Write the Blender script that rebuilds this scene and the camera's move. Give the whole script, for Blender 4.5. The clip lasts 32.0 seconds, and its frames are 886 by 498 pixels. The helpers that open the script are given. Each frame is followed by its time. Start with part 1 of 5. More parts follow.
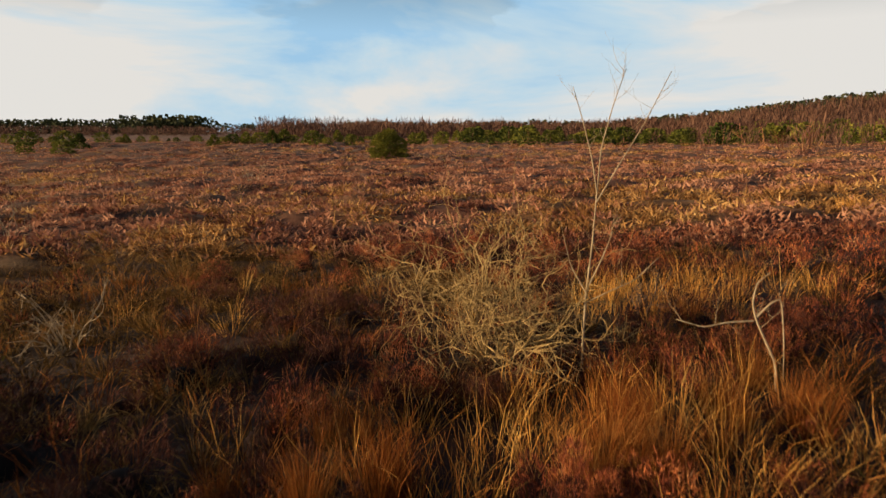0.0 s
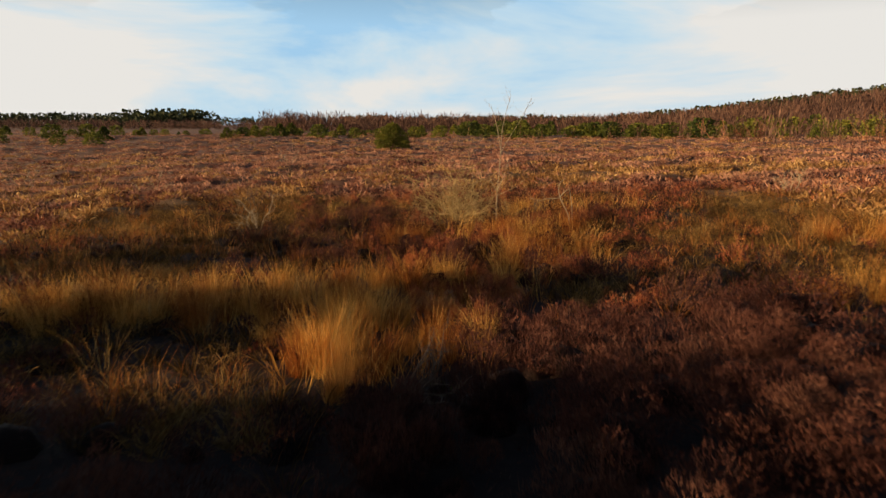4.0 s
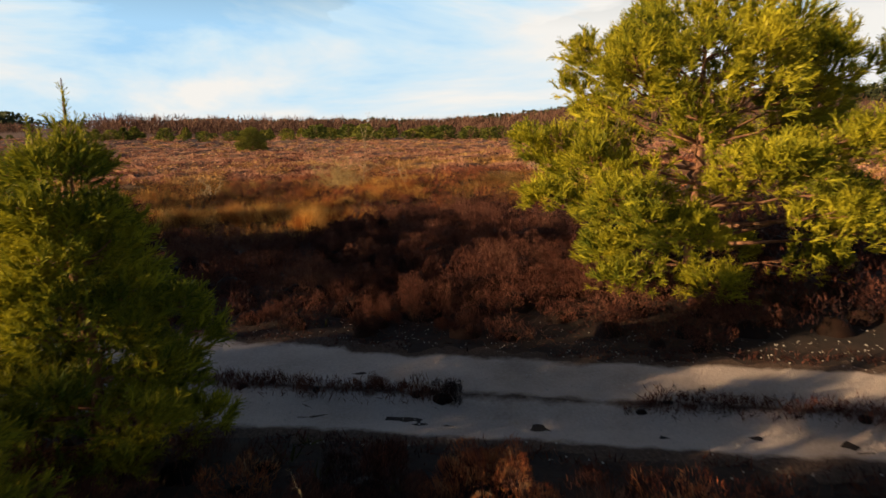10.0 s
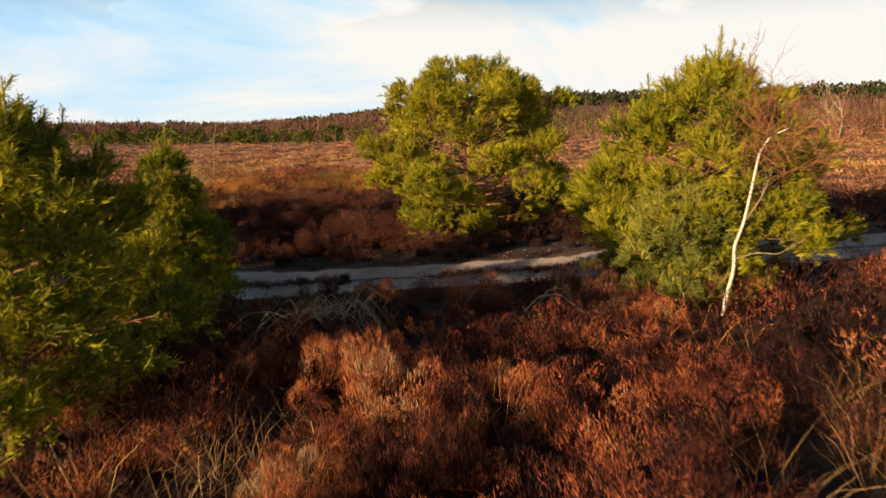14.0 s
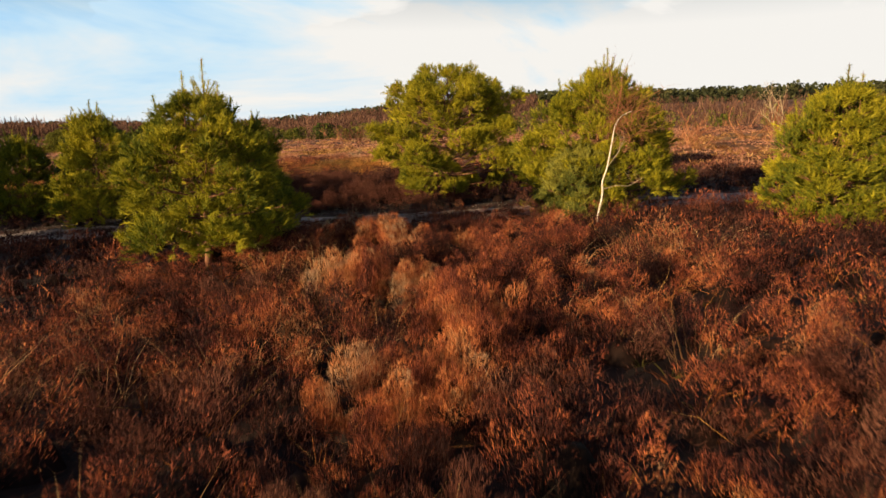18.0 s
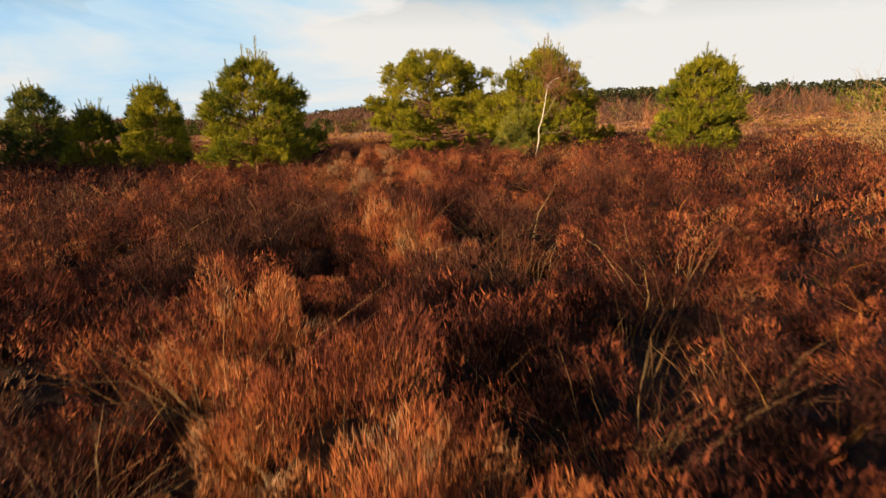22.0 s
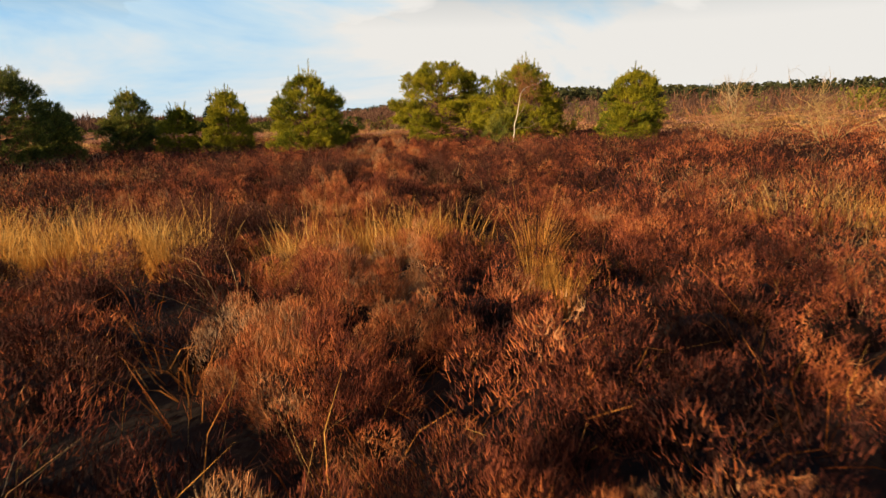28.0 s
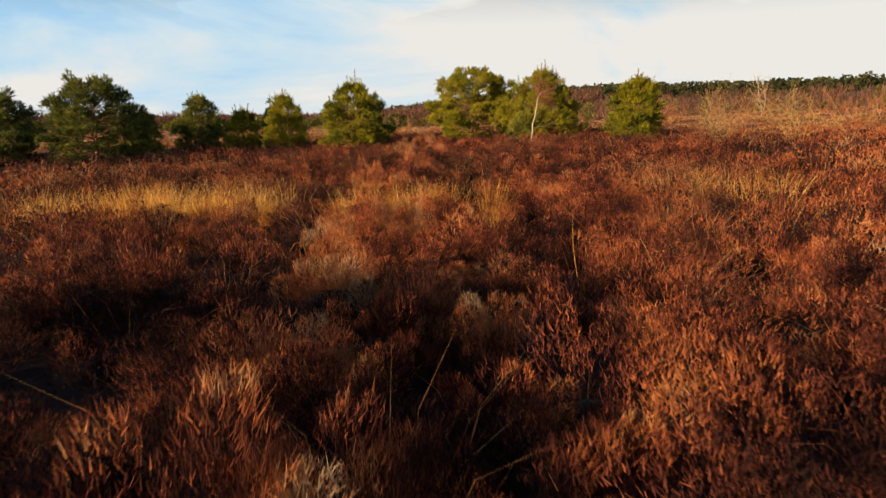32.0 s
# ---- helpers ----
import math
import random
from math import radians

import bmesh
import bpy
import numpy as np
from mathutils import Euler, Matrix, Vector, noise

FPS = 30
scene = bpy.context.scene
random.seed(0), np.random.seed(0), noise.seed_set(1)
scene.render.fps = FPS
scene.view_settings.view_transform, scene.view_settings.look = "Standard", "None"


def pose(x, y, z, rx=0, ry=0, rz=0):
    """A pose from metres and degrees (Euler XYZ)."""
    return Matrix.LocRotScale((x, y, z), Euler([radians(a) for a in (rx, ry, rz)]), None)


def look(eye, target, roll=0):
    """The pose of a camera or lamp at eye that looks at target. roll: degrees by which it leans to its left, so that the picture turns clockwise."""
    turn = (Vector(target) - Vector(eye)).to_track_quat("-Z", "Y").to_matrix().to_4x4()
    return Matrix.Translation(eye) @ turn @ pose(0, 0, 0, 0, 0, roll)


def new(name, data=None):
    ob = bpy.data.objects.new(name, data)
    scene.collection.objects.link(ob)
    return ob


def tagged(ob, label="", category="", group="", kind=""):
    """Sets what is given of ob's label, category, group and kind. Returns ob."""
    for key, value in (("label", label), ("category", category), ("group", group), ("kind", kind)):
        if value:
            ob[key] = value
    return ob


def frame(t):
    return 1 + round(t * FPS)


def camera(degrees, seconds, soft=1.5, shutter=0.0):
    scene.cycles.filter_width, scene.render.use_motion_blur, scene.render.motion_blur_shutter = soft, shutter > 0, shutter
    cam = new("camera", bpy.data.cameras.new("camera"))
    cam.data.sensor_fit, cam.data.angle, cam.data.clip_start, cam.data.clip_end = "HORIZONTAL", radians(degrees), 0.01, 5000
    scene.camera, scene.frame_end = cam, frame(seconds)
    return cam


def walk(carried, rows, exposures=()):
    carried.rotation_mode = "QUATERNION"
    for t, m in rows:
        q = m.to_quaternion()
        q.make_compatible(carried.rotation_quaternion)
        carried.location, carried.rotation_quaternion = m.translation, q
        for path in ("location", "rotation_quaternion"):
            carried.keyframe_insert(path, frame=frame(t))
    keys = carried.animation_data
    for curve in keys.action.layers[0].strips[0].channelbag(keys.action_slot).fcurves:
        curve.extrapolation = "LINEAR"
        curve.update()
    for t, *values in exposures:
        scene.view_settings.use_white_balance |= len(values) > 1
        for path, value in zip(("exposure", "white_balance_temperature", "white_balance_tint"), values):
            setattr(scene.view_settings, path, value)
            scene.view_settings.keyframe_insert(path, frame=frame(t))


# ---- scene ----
cam = camera(68.1, 32.0, soft=1.5, shutter=0.5)
METRES, EYE, TILT, LEAN, TURN = 44.2, 1.9, -0.2, -2.1, 0.0
ROWS = [
    (0.0, 0.0, 0.0, 0.0, -0.37, -9.92, 2.12),
    (0.5, -0.0005, -0.0137, -0.0002, -0.42, -10.03, 2.1),
    (1.0, -0.0007, -0.0307, -0.0003, -0.48, -10.1, 2.1),
    (1.5, -0.0007, -0.051, -0.0006, -0.54, -10.18, 2.08),
    (2.0, -0.0006, -0.074, -0.0013, -0.6, -10.29, 2.07),
    (2.5, 0.0001, -0.1005, -0.0018, -0.65, -10.37, 2.06),
    (3.0, 0.0007, -0.127, -0.0018, -0.54, -10.39, 2.06),
    (3.5, 0.0011, -0.1535, -0.0019, -0.48, -10.4, 2.02),
    (5.5, -0.0011, -0.2414, -0.0033, -0.64, -10.41, 1.91),
    (6.0, -0.0029, -0.2634, -0.0034, -0.68, -10.41, 1.92),
    (6.5, -0.0056, -0.2846, -0.0031, -0.75, -10.42, 1.93),
    (7.0, -0.0093, -0.3049, -0.0024, -1.76, -10.46, 1.91),
    (7.5, -0.0131, -0.3238, -0.0023, -3.3, -10.43, 1.98),
    (8.0, -0.0172, -0.3416, -0.0015, -5.08, -10.48, 2.01),
    (8.5, -0.0216, -0.3584, -0.001, -7.38, -10.5, 2.04),
    (9.0, -0.0262, -0.3743, -0.0003, -9.79, -10.58, 2.14),
    (9.5, -0.0313, -0.3889, 0.0003, -11.95, -10.63, 2.13),
    (10.0, -0.0372, -0.4033, 0.0009, -13.99, -10.67, 2.12),
    (10.5, -0.0436, -0.4173, 0.0015, -16.09, -10.73, 2.18),
    (11.0, -0.0505, -0.4314, 0.0022, -18.15, -10.78, 2.2),
    (11.5, -0.0578, -0.4457, 0.003, -20.22, -10.85, 2.23),
    (12.0, -0.0654, -0.4597, 0.0038, -22.14, -10.9, 2.28),
    (12.5, -0.0733, -0.4739, 0.0047, -24.72, -10.98, 2.31),
    (13.0, -0.0815, -0.4881, 0.0054, -26.94, -11.04, 2.27),
    (13.5, -0.0895, -0.5017, 0.0059, -29.2, -11.07, 2.31),
    (14.0, -0.0976, -0.5156, 0.0068, -30.45, -11.13, 2.35),
    (14.5, -0.1054, -0.5294, 0.0074, -30.96, -11.16, 2.34),
    (16.5, -0.1353, -0.5804, 0.0085, -31.55, -11.24, 2.37),
    (17.0, -0.1431, -0.5933, 0.0066, -31.57, -11.25, 2.33),
    (17.5, -0.1511, -0.6063, 0.004, -31.6, -11.2, 2.34),
    (18.0, -0.1587, -0.6191, 0.0014, -31.61, -11.24, 2.36),
    (18.5, -0.166, -0.632, -0.0014, -31.64, -11.24, 2.3),
    (19.0, -0.1729, -0.6449, -0.0041, -31.66, -11.21, 2.32),
    (19.5, -0.1798, -0.6575, -0.0069, -31.75, -11.21, 2.35),
    (20.0, -0.1863, -0.6704, -0.0094, -31.76, -11.22, 2.31),
    (20.5, -0.1925, -0.6828, -0.0121, -31.81, -11.2, 2.33),
    (21.0, -0.1986, -0.6953, -0.0148, -31.83, -11.22, 2.29),
    (21.5, -0.2043, -0.7078, -0.0177, -31.87, -11.2, 2.38),
    (22.0, -0.2099, -0.7202, -0.0201, -31.92, -11.24, 2.34),
    (22.5, -0.2151, -0.732, -0.0226, -31.98, -11.2, 2.32),
    (23.0, -0.2204, -0.7444, -0.0233, -32.0, -11.23, 2.35),
    (23.5, -0.2253, -0.7563, -0.0231, -32.03, -11.26, 2.35),
    (24.0, -0.2303, -0.7678, -0.023, -32.09, -11.27, 2.34),
    (24.5, -0.2351, -0.7794, -0.0226, -31.65, -11.3, 2.35),
    (25.0, -0.2401, -0.7906, -0.0224, -31.07, -11.3, 2.34),
    (25.5, -0.2448, -0.8016, -0.0221, -30.7, -11.29, 2.35),
    (26.0, -0.2491, -0.8125, -0.0218, -30.4, -11.3, 2.34),
    (26.5, -0.2531, -0.8232, -0.0216, -30.13, -11.29, 2.34),
    (28.5, -0.2664, -0.8635, -0.02, -28.93, -11.35, 2.41),
    (29.0, -0.2696, -0.8737, -0.0196, -28.54, -11.36, 2.42),
    (29.5, -0.273, -0.8838, -0.0194, -28.09, -11.37, 2.44),
    (30.0, -0.2766, -0.8937, -0.0192, -27.57, -11.38, 2.45),
    (30.5, -0.2803, -0.9036, -0.0188, -27.05, -11.4, 2.46),
    (31.0, -0.2838, -0.9135, -0.0183, -26.55, -11.42, 2.47),
    (31.5, -0.2871, -0.9232, -0.018, -26.04, -11.44, 2.47),
    (32.0, -0.2901, -0.933, -0.0176, -25.54, -11.46, 2.48),
]
PATH = [(t, pose(0, 0, EYE, TILT, LEAN, TURN) @ pose(METRES * x, METRES * y, METRES * z, 90 + pitch, roll, yaw)) for t, x, y, z, yaw, pitch, roll in ROWS]
walk(cam, PATH, [(0.0, 0.66), (3.0, 0.7), (6.0, 0.8), (9.0, 0.88), (13.0, 1.0), (16.0, 0.93), (20.0, 0.9), (24.0, 0.79), (32.0, 0.79)])

# ---- world and sun ----
SUN_TO = Vector((-0.978, -0.205, 0.0)).normalized()      # level direction towards the sun
SUN_EL = radians(10.5)
sun_data = bpy.data.lights.new("sun", "SUN")
sun_data.energy, sun_data.angle, sun_data.color = 5.0, radians(0.6), (1.0, 0.68, 0.37)
sun = new("sun", sun_data)
sun.matrix_world = look((0, 0, 30), Vector((0, 0, 30)) - Vector((SUN_TO.x * math.cos(SUN_EL), SUN_TO.y * math.cos(SUN_EL), math.sin(SUN_EL))))

world = bpy.data.worlds.new("sky")
scene.world = world
world.use_nodes = True
wn, wl = world.node_tree.nodes, world.node_tree.links
wn.clear()


def wnode(kind, **vals):
    n = wn.new(kind)
    for k, v in vals.items():
        n.inputs[k].default_value = v
    return n


sky = wn.new("ShaderNodeTexSky")
sky.sky_type, sky.sun_disc = "NISHITA", False
sky.sun_elevation, sky.sun_rotation = SUN_EL, math.atan2(SUN_TO.x, SUN_TO.y)
sky.air_density, sky.dust_density, sky.ozone_density = 1.0, 0.6, 2.5
b_sky = wnode("ShaderNodeBackground", Strength=0.035)
wl.new(sky.outputs[0], b_sky.inputs[0])
way = wn.new("ShaderNodeTexCoord")
stretch = wnode("ShaderNodeMapping", Scale=(1.0, 1.0, 3.4), Location=(3.1, 0.4, 0.0))
wl.new(way.outputs["Generated"], stretch.inputs[0])
puff = wnode("ShaderNodeTexNoise", Scale=2.3, Detail=6.0, Roughness=0.52, Distortion=0.25)
wl.new(stretch.outputs[0], puff.inputs["Vector"])
cover = wn.new("ShaderNodeValToRGB")
cover.color_ramp.elements[0].position, cover.color_ramp.elements[1].position = 0.36, 0.52
wl.new(puff.outputs["Fac"], cover.inputs[0])
sep = wn.new("ShaderNodeSeparateXYZ")
wl.new(way.outputs["Generated"], sep.inputs[0])
# the cloud bank lies low over the horizon and thins out overhead
bank = wnode("ShaderNodeMapRange", **{"From Min": 0.50, "From Max": 0.18, "To Min": 0.0, "To Max": 1.0})
wl.new(sep.outputs["Z"], bank.inputs["Value"])
haze = wnode("ShaderNodeMapRange", **{"From Min": 0.30, "From Max": 0.14, "To Min": 0.0, "To Max": 1.0})
wl.new(sep.outputs["Z"], haze.inputs["Value"])
veil = wn.new("ShaderNodeMath")
veil.operation = "MAXIMUM"
wl.new(cover.outputs[0], veil.inputs[0])
wl.new(haze.outputs[0], veil.inputs[1])
thick = wn.new("ShaderNodeMath")
thick.operation = "MULTIPLY"
wl.new(veil.outputs[0], thick.inputs[0])
wl.new(bank.outputs[0], thick.inputs[1])
grey = wnode("ShaderNodeTexNoise", Scale=2.0, Detail=6.0, Roughness=0.58, Distortion=0.35)
wl.new(stretch.outputs[0], grey.inputs["Vector"])
tone = wn.new("ShaderNodeValToRGB")
tone.color_ramp.elements[0].position, tone.color_ramp.elements[1].position = 0.36, 0.56
tone.color_ramp.elements[0].color, tone.color_ramp.elements[1].color = (0.44, 0.73, 1.0, 1), (0.98, 0.95, 0.90, 1)
mid_tone = tone.color_ramp.elements.new(0.45)
mid_tone.color = (0.66, 0.86, 0.99, 1)
lean_east = wn.new("ShaderNodeMath")
lean_east.operation, lean_east.inputs[1].default_value, lean_east.inputs[2].default_value = "MULTIPLY_ADD", 0.55, -0.075
off_gap = wn.new("ShaderNodeMath")
off_gap.operation, off_gap.inputs[1].default_value = "SUBTRACT", 0.13
wl.new(sep.outputs["X"], off_gap.inputs[0])
gap_sq = wn.new("ShaderNodeMath")
gap_sq.operation = "MULTIPLY"
wl.new(off_gap.outputs[0], gap_sq.inputs[0])
wl.new(off_gap.outputs[0], gap_sq.inputs[1])
wl.new(gap_sq.outputs[0], lean_east.inputs[0])
whiter = wn.new("ShaderNodeMath")
whiter.operation = "ADD"
wl.new(grey.outputs["Fac"], whiter.inputs[0])
wl.new(lean_east.outputs[0], whiter.inputs[1])
wl.new(whiter.outputs[0], tone.inputs[0])
b_cloud = wnode("ShaderNodeBackground", Strength=0.50)
wl.new(tone.outputs[0], b_cloud.inputs[0])
mix = wn.new("ShaderNodeMixShader")
wl.new(thick.outputs[0], mix.inputs[0])
wl.new(b_sky.outputs[0], mix.inputs[1])
wl.new(b_cloud.outputs[0], mix.inputs[2])
out = wn.new("ShaderNodeOutputWorld")
wl.new(mix.outputs[0], out.inputs[0])


# ---- materials ----
def ramp_node(nt, stops):
    n = nt.nodes.new("ShaderNodeValToRGB")
    r = n.color_ramp
    while len(r.elements) < len(stops):
        r.elements.new(0.5)
    for e, (p, c) in zip(r.elements, stops):
        e.position, e.color = p, (*c, 1)
    return n


def noise_node(nt, vec, scale, detail=4.0, rough=0.55):
    n = nt.nodes.new("ShaderNodeTexNoise")
    n.inputs["Scale"].default_value, n.inputs["Detail"].default_value, n.inputs["Roughness"].default_value = scale, detail, rough
    nt.links.new(vec, n.inputs["Vector"])
    return n


def math_node(nt, op, a, b):
    n = nt.nodes.new("ShaderNodeMath")
    n.operation = op
    for i, v in enumerate((a, b)):
        if isinstance(v, (int, float)):
            n.inputs[i].default_value = v
        else:
            nt.links.new(v, n.inputs[i])
    return n.outputs[0]


def mix_colour(nt, fac, a, b, blend="MIX"):
    n = nt.nodes.new("ShaderNodeMix")
    n.data_type, n.blend_type = "RGBA", blend
    for key, v in ((0, fac), (6, a), (7, b)):
        if isinstance(v, (int, float)):
            n.inputs[key].default_value = v
        elif isinstance(v, tuple):
            n.inputs[key].default_value = (*v, 1)
        else:
            nt.links.new(v, n.inputs[key])
    return n.outputs[2]


def material(name):
    m = bpy.data.materials.new(name)
    m.use_nodes = True
    return m, m.node_tree, m.node_tree.nodes["Principled BSDF"]


def plant(name, stops, scale=1.2, vary=0.5, through_light=0.25, rough=0.6, fine=9.0, per_object=0.15, gloss=0.08, piece=0.22):
    """Leaf, blade and sprig: colour by patches, by piece and by plant, some light passing through."""
    m, nt, b = material(name)
    geo = nt.nodes.new("ShaderNodeNewGeometry")
    info = nt.nodes.new("ShaderNodeObjectInfo")
    n = noise_node(nt, geo.outputs["Position"], scale, 3.0)
    f = noise_node(nt, geo.outputs["Position"], fine, 2.0)
    v = math_node(nt, "ADD", math_node(nt, "MULTIPLY", n.outputs["Fac"], 0.75), math_node(nt, "MULTIPLY", f.outputs["Fac"], 0.25))
    v = math_node(nt, "ADD", v, math_node(nt, "MULTIPLY", math_node(nt, "SUBTRACT", info.outputs["Random"], 0.5), per_object))
    v = math_node(nt, "ADD", v, math_node(nt, "MULTIPLY", math_node(nt, "SUBTRACT", geo.outputs["Random Per Island"], 0.5), piece))
    r = ramp_node(nt, stops)
    nt.links.new(v, r.inputs[0])
    bright = math_node(nt, "ADD", math_node(nt, "MULTIPLY", geo.outputs["Random Per Island"], vary), 1.0 - vary / 2)
    hsv = nt.nodes.new("ShaderNodeHueSaturation")
    nt.links.new(r.outputs[0], hsv.inputs["Color"])
    nt.links.new(bright, hsv.inputs["Value"])
    nt.links.new(hsv.outputs[0], b.inputs["Base Color"])
    b.inputs["Roughness"].default_value = rough
    b.inputs["Specular IOR Level"].default_value = gloss
    if through_light:
        tr = nt.nodes.new("ShaderNodeBsdfTranslucent")
        nt.links.new(hsv.outputs[0], tr.inputs[0])
        mx = nt.nodes.new("ShaderNodeMixShader")
        mx.inputs[0].default_value = through_light
        nt.links.new(b.outputs[0], mx.inputs[1])
        nt.links.new(tr.outputs[0], mx.inputs[2])
        nt.links.new(mx.outputs[0], nt.nodes["Material Output"].inputs[0])
    return m


HEATHER_RUST = plant("heather_rust", [(0.39, (0.026, 0.011, 0.010)), (0.44, (0.108, 0.033, 0.024)), (0.49, (0.24, 0.070, 0.037)), (0.545, (0.43, 0.138, 0.048)), (0.60, (0.41, 0.195, 0.086)), (0.68, (0.34, 0.24, 0.155))], 1.25, 0.3, 0.14, fine=5.0, piece=0.08, per_object=0.12)
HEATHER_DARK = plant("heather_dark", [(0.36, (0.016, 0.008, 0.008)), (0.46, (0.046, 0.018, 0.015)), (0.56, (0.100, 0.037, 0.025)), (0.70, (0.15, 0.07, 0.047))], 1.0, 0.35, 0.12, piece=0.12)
# brown of the stems, darkened further to put shade into the gaps
HEATHER_STEM_SHADE = plant("heather_stems", [(0.3, (0.009, 0.006, 0.005)), (0.6, (0.022, 0.012, 0.009)), (0.8, (0.04, 0.022, 0.015))], 3.0, 0.4, 0.0)
HEATHER_FAR = plant("heather_far", [(0.38, (0.034, 0.015, 0.012)), (0.45, (0.125, 0.052, 0.037)), (0.52, (0.29, 0.125, 0.083)), (0.62, (0.44, 0.235, 0.15))], 0.32, 0.3, fine=2.2, piece=0.06)
GRASS_GOLD = plant("dry_grass_golden", [(0.34, (0.40, 0.175, 0.036)), (0.47, (0.70, 0.35, 0.078)), (0.58, (0.82, 0.48, 0.125)), (0.72, (0.82, 0.57, 0.21))], 1.4, 0.4, 0.4)
GRASS_RUST = plant("dry_grass_rusty", [(0.30, (0.15, 0.045, 0.012)), (0.48, (0.30, 0.10, 0.022)), (0.62, (0.42, 0.19, 0.05)), (0.78, (0.42, 0.27, 0.11))], 1.4, 0.5, 0.35)
GRASS_OLIVE = plant("dry_grass_olive", [(0.34, (0.04, 0.026, 0.010)), (0.47, (0.14, 0.082, 0.025)), (0.58, (0.29, 0.17, 0.052)), (0.72, (0.40, 0.26, 0.10))], 0.7, 0.5, 0.3)
GRASS_FAR = plant("dry_grass_far", [(0.36, (0.20, 0.098, 0.036)), (0.48, (0.42, 0.235, 0.085)), (0.62, (0.68, 0.44, 0.18))], 0.5, 0.3, 0.3, fine=2.0)
GRASS_TAN = plant("dry_grass_tan", [(0.34, (0.16, 0.085, 0.035)), (0.47, (0.33, 0.19, 0.085)), (0.58, (0.46, 0.30, 0.145)), (0.72, (0.52, 0.40, 0.23))], 1.2, 0.4, 0.3)
MOSS = plant("moss_green", [(0.3, (0.03, 0.03, 0.008)), (0.6, (0.09, 0.085, 0.02)), (0.8, (0.15, 0.12, 0.03))], 2.0, 0.5)
NEEDLES = plant("pine_needles", [(0.30, (0.085, 0.115, 0.015)), (0.42, (0.175, 0.19, 0.016)), (0.53, (0.30, 0.285, 0.019)), (0.70, (0.44, 0.395, 0.028))], 1.1, 0.3, 0.32, 0.5, fine=5.0, per_object=0.12, gloss=0.12)
NEEDLES_BLUE = plant("pine_needles_bluish", [(0.30, (0.03, 0.055, 0.018)), (0.45, (0.10, 0.13, 0.03)), (0.62, (0.22, 0.225, 0.04)), (0.75, (0.32, 0.30, 0.05))], 1.1, 0.3, 0.2, 0.5, gloss=0.12)
NEEDLES_DARK = plant("spruce_needles", [(0.3, (0.008, 0.022, 0.010)), (0.6, (0.022, 0.045, 0.02)), (0.8, (0.04, 0.06, 0.025))], 1.5, 0.5, 0.15)
NEEDLES_FAR = plant("far_pine_needles", [(0.3, (0.040, 0.060, 0.016)), (0.5, (0.115, 0.13, 0.024)), (0.72, (0.21, 0.20, 0.034))], 0.22, 0.5, 0.2, fine=1.2, per_object=0.3)
WOODS_DARK = plant("conifer_wood_far", [(0.3, (0.020, 0.028, 0.016)), (0.55, (0.05, 0.06, 0.028)), (0.8, (0.085, 0.085, 0.035))], 0.06, 0.5, 0.1, fine=0.5)
# saturation lowered to put the haze of distance into the twig colour
WOODS_BARE = plant("bare_wood_far", [(0.3, (0.06, 0.034, 0.028)), (0.5, (0.125, 0.068, 0.048)), (0.7, (0.19, 0.11, 0.075))], 0.04, 0.5, 0.1, fine=0.4)
TWIGS_BIRCH = plant("birch_twigs", [(0.3, (0.14, 0.055, 0.030)), (0.6, (0.30, 0.135, 0.07)), (0.8, (0.38, 0.21, 0.11))], 2.0, 0.5, 0.15)


def bark(name, stops, scale=7.0, rough=0.85, bump=0.5, stretch_z=0.35):
    m, nt, b = material(name)
    tc = nt.nodes.new("ShaderNodeNewGeometry")
    mp = nt.nodes.new("ShaderNodeMapping")
    mp.inputs["Scale"].default_value = (1, 1, stretch_z)
    nt.links.new(tc.outputs["Position"], mp.inputs[0])
    n = noise_node(nt, mp.outputs[0], scale, 6.0, 0.65)
    r = ramp_node(nt, stops)
    nt.links.new(n.outputs["Fac"], r.inputs[0])
    nt.links.new(r.outputs[0], b.inputs["Base Color"])
    b.inputs["Roughness"].default_value = rough
    bp = nt.nodes.new("ShaderNodeBump")
    bp.inputs["Strength"].default_value, bp.inputs["Distance"].default_value = bump, 0.01
    nt.links.new(n.outputs["Fac"], bp.inputs["Height"])
    nt.links.new(bp.outputs[0], b.inputs["Normal"])
    return m


PINE_BARK = bark("pine_bark", [(0.35, (0.07, 0.035, 0.02)), (0.5, (0.20, 0.09, 0.045)), (0.65, (0.32, 0.17, 0.09))], 14.0)
BIRCH_BARK = bark("birch_bark", [(0.36, (0.10, 0.08, 0.065)), (0.43, (0.55, 0.48, 0.38)), (0.6, (0.74, 0.69, 0.60))], 22.0, 0.6, 0.25, 2.6)
GREY_WOOD = bark("weathered_twigs", [(0.3, (0.16, 0.12, 0.075)), (0.5, (0.34, 0.27, 0.17)), (0.7, (0.48, 0.40, 0.27))], 16.0)
LICHEN_WOOD = bark("lichen_covered_twigs", [(0.3, (0.15, 0.095, 0.04)), (0.5, (0.34, 0.235, 0.09)), (0.7, (0.50, 0.38, 0.17))], 16.0)
DARK_WOOD = bark("dark_twigs", [(0.3, (0.05, 0.032, 0.022)), (0.5, (0.11, 0.07, 0.045)), (0.7, (0.19, 0.13, 0.085))], 16.0)
STONE = bark("pale_pebble", [(0.3, (0.26, 0.23, 0.20)), (0.5, (0.42, 0.38, 0.34)), (0.7, (0.60, 0.56, 0.50))], 40.0, 0.8, 0.2, 1.0)

